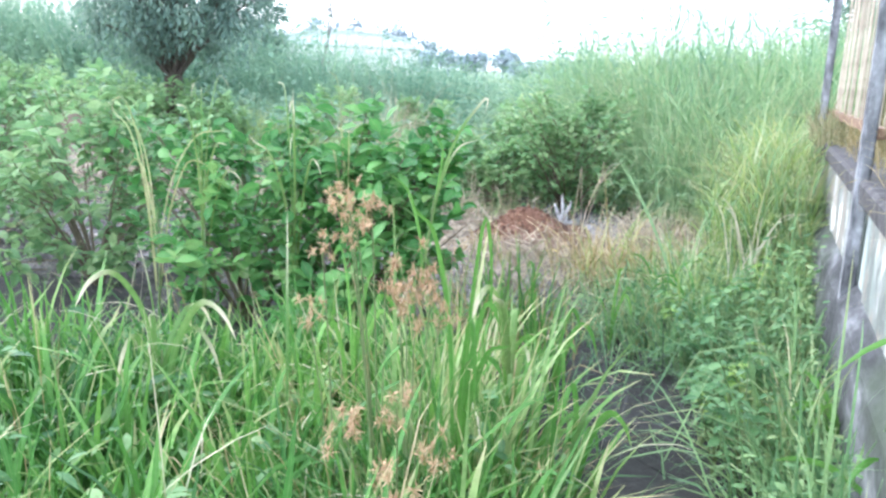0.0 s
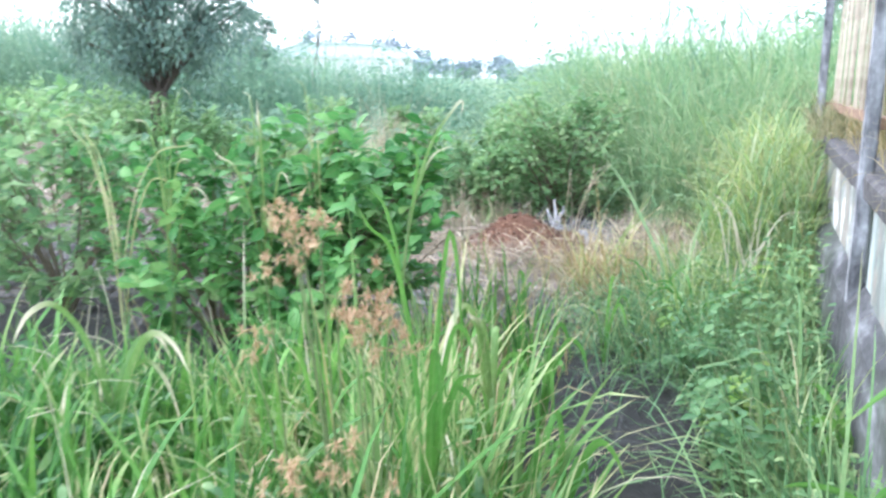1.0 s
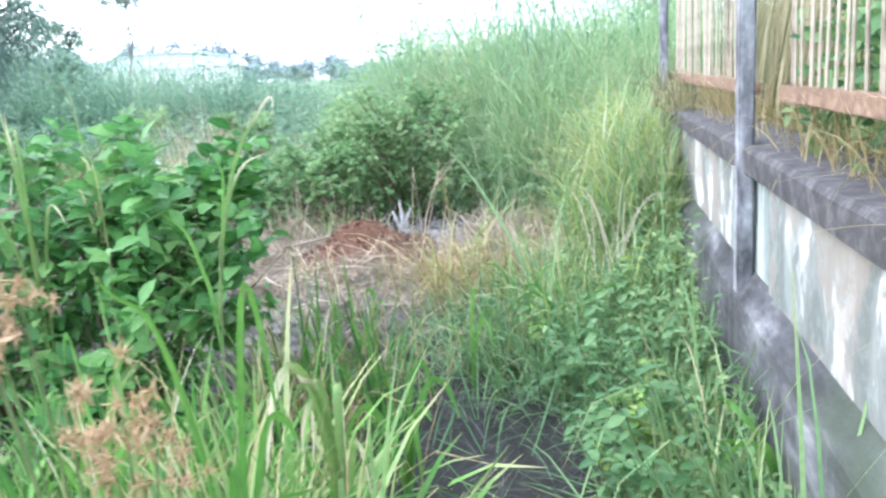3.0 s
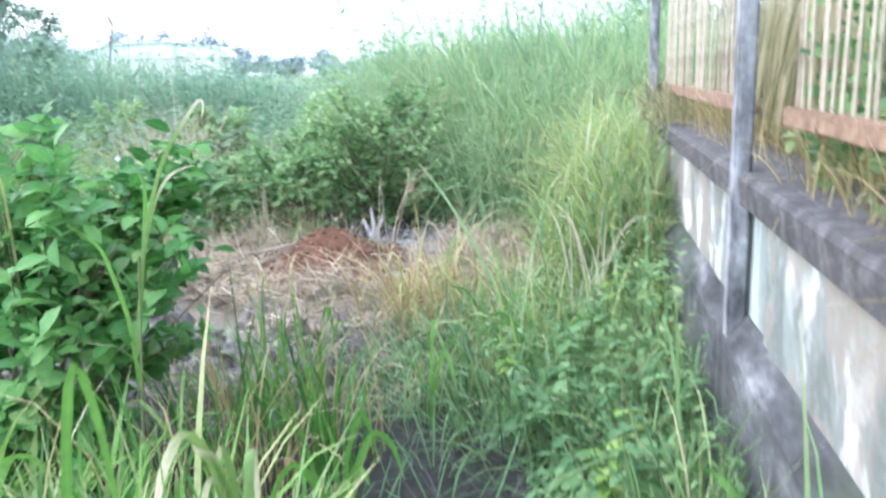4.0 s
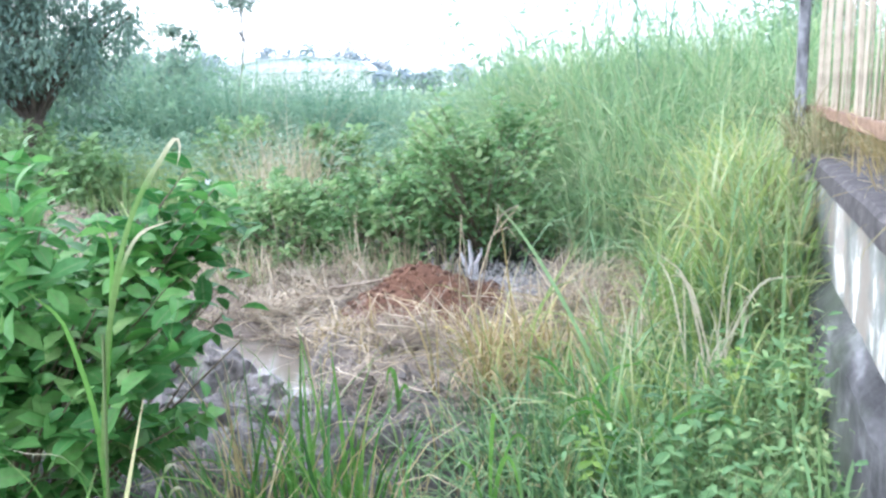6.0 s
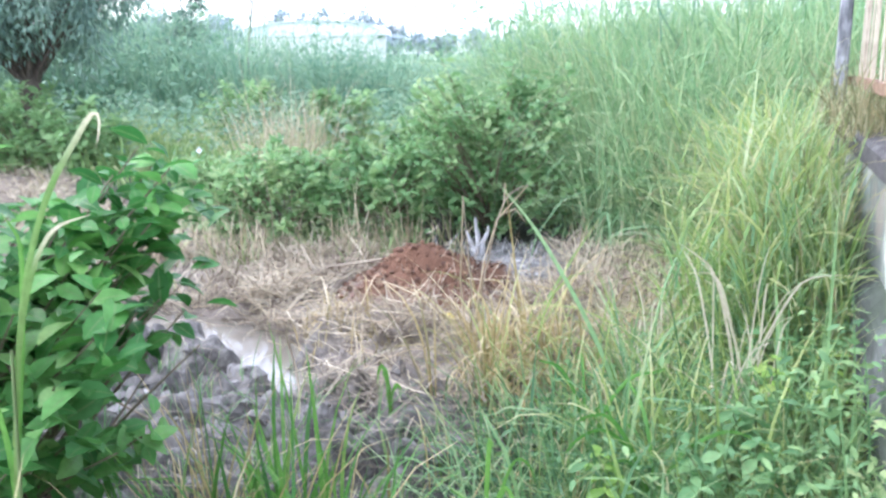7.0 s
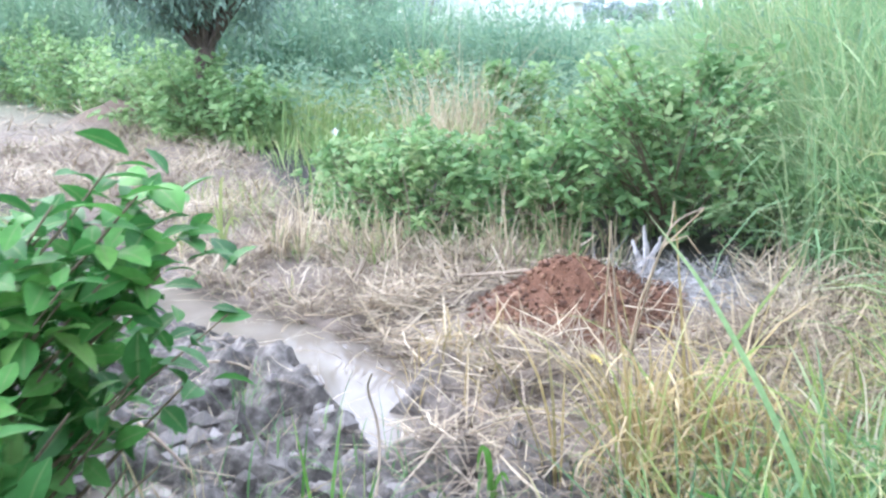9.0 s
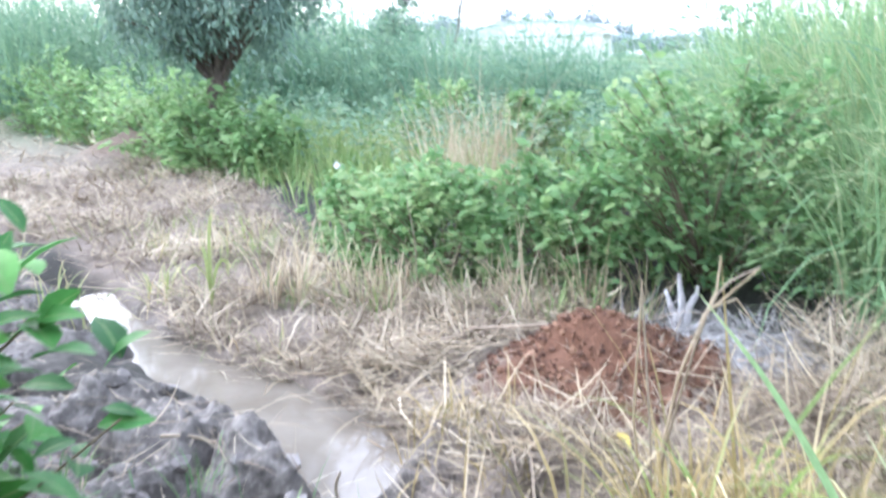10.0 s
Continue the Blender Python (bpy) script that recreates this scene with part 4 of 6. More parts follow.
pts = tufts(1500, -26, 2.5, 16.6, 24.0, lambda x, y: 0.9 * sstep(16.4, 17.8, y + 1.2 * (smooth_noise(x, y, 0.5, 49) - 0.5)), 15, 0.35)
grow("thicket", pts, h_thicket(pts[0], pts[1]), 0.034, 0.45, 1.5, M_THICK, "dense feathery green thicket behind the field", 4, "thicket", jitter=0.15)
leaf_cloud("thicket", 26000, -26, 2.0, 16.0, 19.5, lambda x, y: 0.2 + 0.8 * smooth_noise(x, y, 0.9, 52), 0.05, lambda x, y: 0.95 * h_thicket(x, y), 0.15, 0.3, M_THICK, "leafy undergrowth of the thicket", "thicket")
leaf_cloud("undergrowth", 16000, -12, 2.0, 12.0, 16.5, lambda x, y: back(x, y), 0.03, 0.75, 0.11, 0.35, M_THICK, "low leafy growth before the thicket", "undergrowth")


# ---- shrubs ----
def tube(points, r0, r1, sides=6):
    """A tapering round stem along the points."""
    p = np.asarray(points, float)
    n = len(p)
    d = np.gradient(p, axis=0)
    d /= np.linalg.norm(d, axis=1)[:, None] + 1e-9
    ref = np.array([0.31, 0.2, 0.93]) if abs(d[0, 2]) < 0.8 else np.array([1.0, 0.1, 0.0])
    s = np.cross(d, ref)
    s /= np.linalg.norm(s, axis=1)[:, None]
    q = np.cross(d, s)
    r = np.linspace(r0, r1, n)[:, None, None]
    a_ = np.linspace(0, 2 * math.pi, sides, endpoint=False)
    ring = p[:, None, :] + r * (np.cos(a_)[None, :, None] * s[:, None, :] + np.sin(a_)[None, :, None] * q[:, None, :])
    vs = ring.reshape(-1, 3)
    fs = []
    for i in range(n - 1):
        for j in range(sides):
            k = (j + 1) % sides
            fs.append([i * sides + j, i * sides + k, (i + 1) * sides + k, (i + 1) * sides + j])
    return vs, np.array(fs), np.zeros((len(vs), 2))


LEAF_BIG = leaf_shape(0.085, 0.046, 0.35)
LEAF_MID = leaf_shape(0.085, 0.044, 0.3, 3)


def shrub(x, y, height, radius, twigs, per, size, label, seed, single=0, low=0.25, lean=(0, 0), mass=None):
    """A bushy young tree: stems that fork into leafy twigs. single: that many leaves stay objects of their own."""
    r = np.random.default_rng(seed)
    root = new("shrub")
    root.location = (x, y, float(land(x, y)) - 0.02)
    tagged(root, label, "shrub", "shrubs in the plot")
    stems, tips, outs = [], [], []
    for i in range(max(4, twigs // 9)):
        a_ = r.uniform(0, 2 * math.pi)
        top = np.array([math.cos(a_), math.sin(a_), 0]) * radius * r.uniform(0.3, 0.75) + np.array([lean[0], lean[1], height * r.uniform(0.45, 0.75)])
        mid = top * np.array([0.35, 0.35, 0.5]) + r.normal(0, 0.04, 3) * height
        t = np.linspace(0, 1, 6)[:, None]
        line = (1 - t) ** 2 * np.zeros(3) + 2 * t * (1 - t) * mid + t ** 2 * top
        stems.append(tube(line, 0.006 * height + 0.003, 0.002))
    turns = []
    for i in range(twigs):
        w = r.uniform(0, 2 * math.pi)
        zf = low + (1 - low) * r.random() ** 0.8
        lobes = 0.78 + 0.22 * math.sin(3 * w + seed) + 0.16 * math.sin(5 * w + 2.3 * seed + 4 * zf)
        ring = radius * math.sqrt(max(0.05, 1 - ((zf - 0.55) / 0.62) ** 2)) * math.sqrt(r.uniform(0.2, 1.1)) * lobes
        crest = 0.88 + 0.14 * math.sin(2 * w + 1.7 * seed) + 0.06 * math.sin(7 * w)
        tip = np.array([ring * math.cos(w) + lean[0] * zf, ring * math.sin(w) + lean[1] * zf, zf * height * crest])
        start = tip * np.array([0.5, 0.5, 0.74])
        mid = (start + tip) / 2 + np.array([0, 0, -0.03])
        t = np.linspace(0, 1, 4)[:, None]
        line = (1 - t) ** 2 * start + 2 * t * (1 - t) * mid + t ** 2 * tip
        if i % 2 == 0:
            stems.append(tube(line, 0.004, 0.002, 4))
        # leaves stand round the twig, the young ones at its tip more upright
        for k in range(per):
            f = 0.45 + 0.6 * (k + r.random()) / per
            tips.append(start + (tip - start) * f + r.normal(0, 0.010, 3))
            outs.append(2.4 * k + w + r.normal(0, 0.35))
            turns.append(-0.35 + 0.95 * (k / per) + r.normal(0, 0.35))
    stout = max(4, twigs // 9)
    for sv, sf, su in stems[:stout]:
        put("stem", mesh_of("stem", sv, sf), M_TWIG, root)
    sv, sf, su = join_arrays(stems[stout:])
    put("twig_mass", mesh_of("twig_mass", sv, sf), M_TWIG, root, "thin brown leafy branchlets", kind="stuff")
    p, outs = np.array(tips), np.array(outs)
    rot = leaf_turn(len(p), np.array(turns) - 0.05, np.array(turns) + 0.05, outs)
    sc = size / 0.085 * r.uniform(0.65, 1.25, len(p))
    if single:
        # the leaves that are seen closest are pieces of their own
        key = p @ np.array([0.75, 0.25, 0.35])
        first = np.argsort(-key)[:single]
        data = mesh_of("leaf", *LEAF_BIG)
        for i in first:
            lf = put("leaf", data, M_SHRUB1 if mass else M_SHRUB3, root)
            lf.matrix_local = Matrix.LocRotScale(Vector(p[i]), Matrix(rot[i].tolist()).to_quaternion(), Vector((sc[i],) * 3))
        rest = np.setdiff1d(np.arange(len(p)), first)
    else:
        rest = np.arange(len(p))
    v_, f, u = leaves_at(p[rest], rot[rest], sc[rest], LEAF_MID)
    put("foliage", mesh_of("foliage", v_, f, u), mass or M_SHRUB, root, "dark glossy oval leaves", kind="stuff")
    return root


shrub(-0.25, 4.5, 1.10, 0.53, 220, 9, 0.084, "glossy green leafy shrub on the edge of the mud", 11, single=290, low=0.50, lean=(0.26, 0.08), mass=M_SHRUB2)
shrub(-0.8, 4.8, 1.12, 0.72, 210, 9, 0.088, "leafy green shrub grown through with grass", 12, single=0, low=0.15, mass=M_SHRUB2)
shrub(-1.85, 5.3, 1.25, 0.8, 200, 9, 0.085, "leafy green shrub beside the mud", 13, low=0.1)
shrub(-0.25, 4.3, 0.48, 0.34, 100, 9, 0.09, "low leafy shoot of the shrub among the grass", 20, low=0.15, mass=M_SHRUB2)
shrub(-3.1, 5.95, 1.3, 0.9, 200, 9, 0.09, "dense green shrub beside the mud", 14, low=0.1)
shrub(0.95, 8.72, 1.2, 0.72, 320, 10, 0.072, "dense green shrub behind the compost mound", 15, single=150, low=0.10)
shrub(0.18, 8.45, 0.78, 0.52, 230, 11, 0.068, "low green shrub behind the compost", 16, single=100, low=0.05)
shrub(-0.48, 8.5, 0.74, 0.56, 240, 11, 0.068, "spreading green shrub behind the straw", 17, single=100, low=0.05)
shrub(-1.1, 8.95, 0.62, 0.5, 170, 10, 0.066, "low green shrub at the edge of the hay", 18, low=0.04)
shrub(0.45, 9.4, 0.95, 0.6, 200, 10, 0.074, "green shrub among the withered grass", 21, low=0.08)
for i, (x, y, h, r_) in enumerate([(-3.7, 11.9, 0.85, 0.6), (-4.5, 12.2, 1.05, 0.75), (-5.4, 12.9, 1.15, 0.9), (-6.7, 14.0, 1.2, 0.9), (-8.4, 15.1, 1.3, 1.0), (-10.5, 16.5, 1.5, 1.2), (-13.0, 18.4, 1.5, 1.2), (-2.8, 14.9, 1.0, 0.7), (-1.1, 13.6, 0.9, 0.6), (0.4, 13.0, 1.0, 0.6)]):
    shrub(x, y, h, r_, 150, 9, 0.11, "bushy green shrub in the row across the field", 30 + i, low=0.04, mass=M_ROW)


# ---- boundary wall with iron fence ----
A_W = math.atan(0.248)
FX, FY = 1.776, 3.880
fence = new("boundary_fence")
fence.matrix_world = Matrix.Translation((FX, FY, 0)) @ Matrix.Rotation(-A_W, 4, "Z")
tagged(fence, "old whitewashed wall with a black coping and rusty bars", "fence")
# in the fence's own axes y runs along the wall, x leads away from the way


def box_bm(x0, x1, y0, y1, z0, z1, bevel=0.008, rough=0.0, cuts=0):
    bm = bmesh.new()
    bmesh.ops.create_cube(bm, size=1)
    for v_ in bm.verts:
        v_.co = Vector(((x0 + x1) / 2 + v_.co.x * (x1 - x0), (y0 + y1) / 2 + v_.co.y * (y1 - y0), (z0 + z1) / 2 + v_.co.z * (z1 - z0)))
    if cuts:
        bmesh.ops.subdivide_edges(bm, edges=[e for e in bm.edges if abs((e.verts[0].co - e.verts[1].co).y) > 0.5 * (y1 - y0)], cuts=cuts)
    if bevel:
        bmesh.ops.bevel(bm, geom=bm.edges[:] if not cuts else [e for e in bm.edges if len(e.link_faces) == 2 and e.calc_face_angle(0) > 0.5], offset=bevel, segments=2, affect="EDGES")
    if rough:
        for v_ in bm.verts:
            v_.co += Vector((noise.noise(v_.co * 7 + Vector((3, 1, 9))), 0, noise.noise(v_.co * 6))) * rough
    return bm


def profile_bm(outline, y0, y1, steps, rough):
    """A length of wall with that outline (x, z), its faces worn uneven along the way."""
    bm = bmesh.new()
    rings = []
    for k in range(steps + 1):
        yy = y0 + (y1 - y0) * k / steps
        ring = []
        for px, pz in outline:
            p = Vector((px, yy, pz))
            w = noise.noise(p * 5 + Vector((3, 1, 9))) + 0.6 * noise.noise(p * 17)
            ring.append(bm.verts.new(p + Vector((w, 0, noise.noise(p * 6 + Vector((8, 2, 1))))) * rough))
        rings.append(ring)
    n_ = len(outline)
    for a_, b_ in zip(rings[:-1], rings[1:]):
        for k in range(n_):
            bm.faces.new((a_[k], a_[(k + 1) % n_], b_[(k + 1) % n_], b_[k]))
    bm.faces.new(rings[0][::-1])
    bm.faces.new(rings[-1])
    bmesh.ops.recalc_face_normals(bm, faces=bm.faces[:])
    return bm


END = 3.32
POSTS = [-5.9, -2.72, 0.295, 3.25]
# a plinth whose top slopes back to the wall, the wall itself, and the coping that overhangs it
part("plinth", profile_bm([(-0.012, -0.2), (-0.006, 0.30), (0.0, 0.475), (0.012, 0.495), (0.062, 0.548), (0.20, 0.55), (0.26, 0.50), (0.26, -0.2)], -6.5, END + 0.01, 170, 0.009), M_PLINTH, fence, "dark stained concrete plinth")
part("wall_core", box_bm(0.068, 0.22, -6.5, END, 0.50, 0.88, 0.004, 0.004, 60), M_CORE, fence, "bare grey-green rendered wall")
part("coping", profile_bm([(0.028, 0.868), (0.024, 0.90), (0.022, 0.94), (0.034, 0.956), (0.15, 0.962), (0.28, 0.955), (0.292, 0.93), (0.285, 0.868)], -6.5, END + 0.02, 170, 0.0025), M_COPING, fence, "blackened concrete coping")
for a_, b_ in zip(POSTS[:-1], POSTS[1:]):
    part("wall_panel", box_bm(0.056, 0.075, a_ + 0.05, b_ - 0.30, 0.54, 0.872, 0.005, 0.003, 60), M_WHITE, fence, "whitewashed panel with black mould streaks")
for py in POSTS:
    part("post", box_bm(0.008, 0.060, py - (0.085 if py > 3 else 0.050), py + 0.008, 0.40, 2.35, 0.007, 0.005), M_CONC, fence, "grey weathered concrete post")
for py in (POSTS[1], POSTS[3]):
    part("bracket", box_bm(0.054, 0.094, py - 0.03, py - 0.004, 1.10, 1.14, 0.003), M_RUST, fence, "short rusty iron holding the rail")
bar_bm = bmesh.new()
bmesh.ops.create_cone(bar_bm, cap_ends=True, segments=6, radius1=0.0046, radius2=0.0046, depth=1.0)
bar_me = bpy.data.meshes.new("bar")
bar_bm.to_mesh(bar_me)
bar_bm.free()
for a_, b_ in zip(POSTS[:-1], POSTS[1:]):
    e0 = a_ + 0.06
    e1 = b_ - 0.04
    if abs(a_ - 0.295) < 0.01:
        e0 = a_ + 0.24
    if abs(b_ - 0.295) < 0.01:
        e1 = 0.066
    part("rail", box_bm(0.09, 0.13, e0, e1, 1.095, 1.142, 0.004, 0.004, 12), M_RUST, fence, "rusty flat iron rail")
    part("rail", box_bm(0.09, 0.12, a_ + 0.06, b_ - 0.06, 2.06, 2.10, 0.004), M_RUST, fence, "rusty flat iron rail")
    k = int((e1 - e0) / 0.068)
    for i in range(k):
        yy = e0 + (i + 0.5) * (e1 - e0) / k + random.uniform(-0.012, 0.012)
        b = put("bar", bar_me, M_BAR, fence)
        h = random.uniform(0.93, 1.0)
        b.matrix_local = Matrix.LocRotScale(Vector((0.112 + random.uniform(-0.006, 0.006), yy, 1.11 + h / 2)), Euler((random.uniform(-0.02, 0.02), random.uniform(-0.015, 0.015), 0)), Vector((1, 1, h)))

# dry reeds and green creepers behind and on the fence
n = 5200
ly, lx = np.where(rng.random(n) < 0.85, rng.uniform(0.9, 3.4, n), rng.uniform(-4.0, 0.9, n)), rng.uniform(0.32, 1.0, n)
ca, sa = math.cos(A_W), math.sin(A_W)
rx_, ry_ = FX + lx * ca + ly * sa, FY - lx * sa + ly * ca
v_, f, u = blades(rx_, ry_, rng.uniform(1.0, 2.3, n) * (0.94 + 0.06 * sstep(2.2, 0.6, ly)), rng.uniform(0.007, 0.018, n), np.abs(rng.normal(0, 0.10, n)), np.abs(rng.normal(0.4, 0.3, n)).clip(0, 0.9), 5, heading=-0.257 + rng.uniform(-1.25, 1.25, n))
put("reeds", mesh_of("reeds", v_, f, u), M_TAN2, label="dry yellow reeds standing close behind the fence", category="reeds", kind="stuff")
n = 900
ly, lx = rng.uniform(-1.8, 0.6, n), rng.uniform(0.34, 1.3, n)
rx_, ry_ = FX + lx * ca + ly * sa, FY - lx * sa + ly * ca
v_, f, u = blades(rx_, ry_, rng.uniform(1.6, 2.5, n), rng.uniform(0.007, 0.016, n), np.abs(rng.normal(0, 0.10, n)), np.abs(rng.normal(0.4, 0.3, n)).clip(0, 0.9), 5, heading=rng.uniform(-1.4, 1.4, n))
put("reeds", mesh_of("reeds", v_, f, u), M_LIME, label="taller half-dry reeds behind the fence bars", category="reeds", kind="stuff")
n = 7500
ly, lx = rng.uniform(-4.0, 1.1, n), rng.uniform(0.38, 1.3, n)
rx_, ry_ = FX + lx * ca + ly * sa, FY - lx * sa + ly * ca
vz = rng.uniform(0.7, 2.5, n) * (0.8 + 0.35 * smooth_noise(rx_, ry_, 2.5, 95))
v_, f, u = leaves_at(np.stack([rx_, ry_, vz], -1), leaf_turn(n, -0.9, 0.5), 0.8 * rng.uniform(0.6, 1.5, n), leaf_shape(0.085, 0.04, 0.3, 2))
put("thicket", mesh_of("thicket", v_, f, u), M_SHRUB2, label="dark leafy bushes crowding behind the fence", category="thicket", kind="stuff")
n = 3200
ly, lx = rng.uniform(-4.0, 3.6, n), rng.uniform(0.5, 2.5, n)
rx_, ry_ = FX + lx * ca + ly * sa, FY - lx * sa + ly * ca
v_, f, u = blades(rx_, ry_, rng.uniform(0.9, 2.3, n) * (0.72 + 0.28 * sstep(2.2, 0.6, ly)), rng.uniform(0.012, 0.026, n), np.abs(rng.normal(0, 0.2, n)), np.abs(rng.normal(0.7, 0.4, n)), 5, heading=rng.uniform(-1.3, 1.3, n))
put("tall_grass", mesh_of("tall_grass", v_, f, u), M_REED, label="rank green grass beyond the fence", category="tall grass", kind="stuff")

n = 700
ly, lx = rng.uniform(-1.6, 0.22, n), rng.uniform(0.14, 0.42, n)
vz = 0.97 + np.abs(rng.normal(0, 0.28, n))
vp = np.stack([FX + lx * ca + ly * sa, FY - lx * sa + ly * ca, vz], -1)
v_, f, u = leaves_at(vp, leaf_turn(n, -1.0, 0.4), 0.05 / 0.085 * rng.uniform(0.6, 1.6, n), leaf_shape(0.085, 0.06, 0.2, 2))
put("creeper", mesh_of("creeper", v_, f, u), M_WEED, label="green creeper leaves on the coping behind the bars", category="creeper", kind="stuff")
n = 1100
ly, lx = np.concatenate([rng.uniform(-2.2, 0.25, n // 2), rng.uniform(0.4, 3.3, n - n // 2)]), rng.uniform(0.08, 0.34, n)
rx_, ry_ = FX + lx * ca + ly * sa, FY - lx * sa + ly * ca
v_, f, u = blades(rx_, ry_, rng.uniform(0.10, 0.34, n), rng.uniform(0.003, 0.007, n), np.abs(rng.normal(0, 0.7, n)), rng.uniform(0.3, 2.2, n), 5, z0=np.full(n, 0.955))
put("dry_creeper", mesh_of("dry_creeper", v_, f, u), M_GOLD, label="dry stems tangled on the coping", category="creeper", kind="stuff")
for n, lo, hi, mt, lab in ((260, 0.9, 1.35, M_TAN2, "tall dry grass heaped against the end post"), (220, 0.7, 1.15, M_YELLOW, "yellow grass hiding the far end of the wall"), (420, 0.7, 1.25, M_SALLOW, "sallow grass hiding the far end of the wall"), (420, 0.7, 1.3, M_LIME, "light green grass hiding the far end of the wall"), (500, 0.75, 1.35, M_REED, "pale green blades over the far end of the wall")):
    ly, lx = rng.uniform(1.72, 3.6, n), rng.normal(-0.15, 0.12, n).clip(-0.55, -0.02)
    rx_, ry_ = FX + lx * ca + ly * sa, FY - lx * sa + ly * ca
    grown = rng.uniform(lo, hi, n) * (0.52 + 0.48 * sstep(1.75, 2.25, ly)) * (0.8 + 0.4 * smooth_noise(rx_, ry_, 4.0, 93))
    v_, f, u = blades(rx_, ry_, grown, rng.uniform(0.008, 0.016, n), np.abs(rng.normal(0, 0.28, n)), rng.uniform(0.3, 2.2, n), 6)
    put("tall_grass", mesh_of("tall_grass", v_, f, u), mt, label=lab, category="grass", kind="stuff")


# loose leaves that bend every way out of that grass
for n, mt, lab in ((500, M_LIME, "loose light green leaves before the far end of the wall"), (900, M_REED, "loose pale leaves before the far end of the wall"), (1000, M_SALLOW, "loose yellowing leaves before the far end of the wall")):
    ly, lx = rng.uniform(1.75, 3.6, n), rng.normal(-0.24, 0.16, n).clip(-0.65, -0.02)
    rx_, ry_ = FX + lx * ca + ly * sa, FY - lx * sa + ly * ca
    vz = rng.uniform(0.1, 0.85, n) * (0.5 + 0.5 * sstep(1.75, 2.3, ly)) * (0.75 + 0.5 * smooth_noise(rx_, ry_, 4.0, 93))
    v_, f, u = blades(rx_, ry_, rng.uniform(0.18, 0.5, n), rng.uniform(0.008, 0.018, n), rng.uniform(0.1, 1.1, n), rng.uniform(0.4, 1.9, n), 5, z0=vz)
    put("tall_grass", mesh_of("tall_grass", v_, f, u), mt, label=lab, category="grass", kind="stuff")
# dry grass fallen over the coping at the far end
n = 260
ly, lx = rng.uniform(2.15, 3.3, n), rng.uniform(-0.04, 0.14, n)
rx_, ry_ = FX + lx * ca + ly * sa, FY - lx * sa + ly * ca
v_, f, u = blades(rx_, ry_, rng.uniform(0.15, 0.42, n), rng.uniform(0.006, 0.012, n), np.abs(rng.normal(0.2, 0.5, n)), rng.uniform(0.5, 2.4, n), 6, z0=np.full(n, 0.935))
put("dry_grass", mesh_of("dry_grass", v_, f, u), M_TAN2, label="dry grass fallen over the far end of the coping", category="grass", kind="stuff")


# ---- trees ----
def tree(x, y, height, spread, bare, clumps, per, size, label, seed, droop=True, thick=0.2, bark=None):
    r = np.random.default_rng(seed)
    root = new("tree")
    root.location = (x, y, float(land(x, y)) - 0.05)
    tagged(root, label, "tree")
    t = np.linspace(0, 1, 8)[:, None]
    trunk = np.concatenate([r.normal(0, 0.03 * height, (8, 2)) * t, t * height * 0.75], 1)
    pieces = [tube(trunk, thick, thick * 0.35, 10)]
    ps, hs = [], []
    for i in range(clumps):
        w, f = r.uniform(0, 2 * math.pi), r.random()
        zf = bare + (1 - bare) * r.random()
        ring = spread * math.sqrt(max(0.06, 1 - ((zf - 0.6) / 0.55) ** 2)) * math.sqrt(r.uniform(0.1, 1)) * (0.85 + 0.25 * math.sin(2 * w + seed))
        c_ = np.array([ring * math.cos(w), ring * math.sin(w), zf * height])
        k0 = min(7, int(zf * 6))
        st = trunk[k0]
        mid = (st + c_) / 2 + np.array([0, 0, 0.06 * height])
        tt = np.linspace(0, 1, 5)[:, None]
        if i % 3 == 0:
            pieces.append(tube((1 - tt) ** 2 * st + 2 * tt * (1 - tt) * mid + tt ** 2 * c_, thick * 0.22, 0.012, 5))
        rad = spread * r.uniform(0.10, 0.24)
        q = r.normal(0, 1, (per, 3)) * rad * np.array([0.6, 0.6, 0.75])
        if droop:
            q[:, 2] -= np.abs(r.normal(0, 0.7, per)) * rad
        ps.append(c_ + q)
        hs.append(np.arctan2(q[:, 1], q[:, 0]) - math.pi / 2)
    bole = put("trunk", mesh_of("trunk", *pieces[0][:2]), bark or M_BARK, root, "brown tapering trunk")
    for tv, tf, tu in pieces[1:]:
        put("limb", mesh_of("limb", tv, tf), bark or M_BARK, bole)
    p, hd = np.concatenate(ps), np.concatenate(hs)
    rot = leaf_turn(len(p), -1.35, -0.4, hd) if droop else leaf_turn(len(p), -0.8, 0.5, hd)
    v_, f, u = leaves_at(p, rot, size / 0.085 * r.uniform(0.7, 1.3, len(p)), leaf_shape(0.085, 0.026, 0.15, 2))
    put("crown", mesh_of("crown", v_, f, u), M_TREE, root, "drooping green leaves, paled by haze put into the colour", kind="stuff")
    return root


tree(-4.45, 12.5, 4.6, 1.14, 0.33, 190, 150, 0.085, "broad dark green tree with drooping leaves", 51, thick=0.15)
tree(-5.85, 21, 2.75, 0.55, 0.1, 80, 55, 0.14, "pointed green bush rising from the thicket", 55, droop=False, thick=0.06)
tree(7.9, 22, 4.0, 1.1, 0.15, 60, 80, 0.2, "tall green bush behind the bank", 53, droop=False)
tree(-4.2, 20.0, 4.3, 0.8, 0.68, 20, 50, 0.15, "slender young tree with a sparse top", 54, droop=False, thick=0.035, bark=M_GBARK)


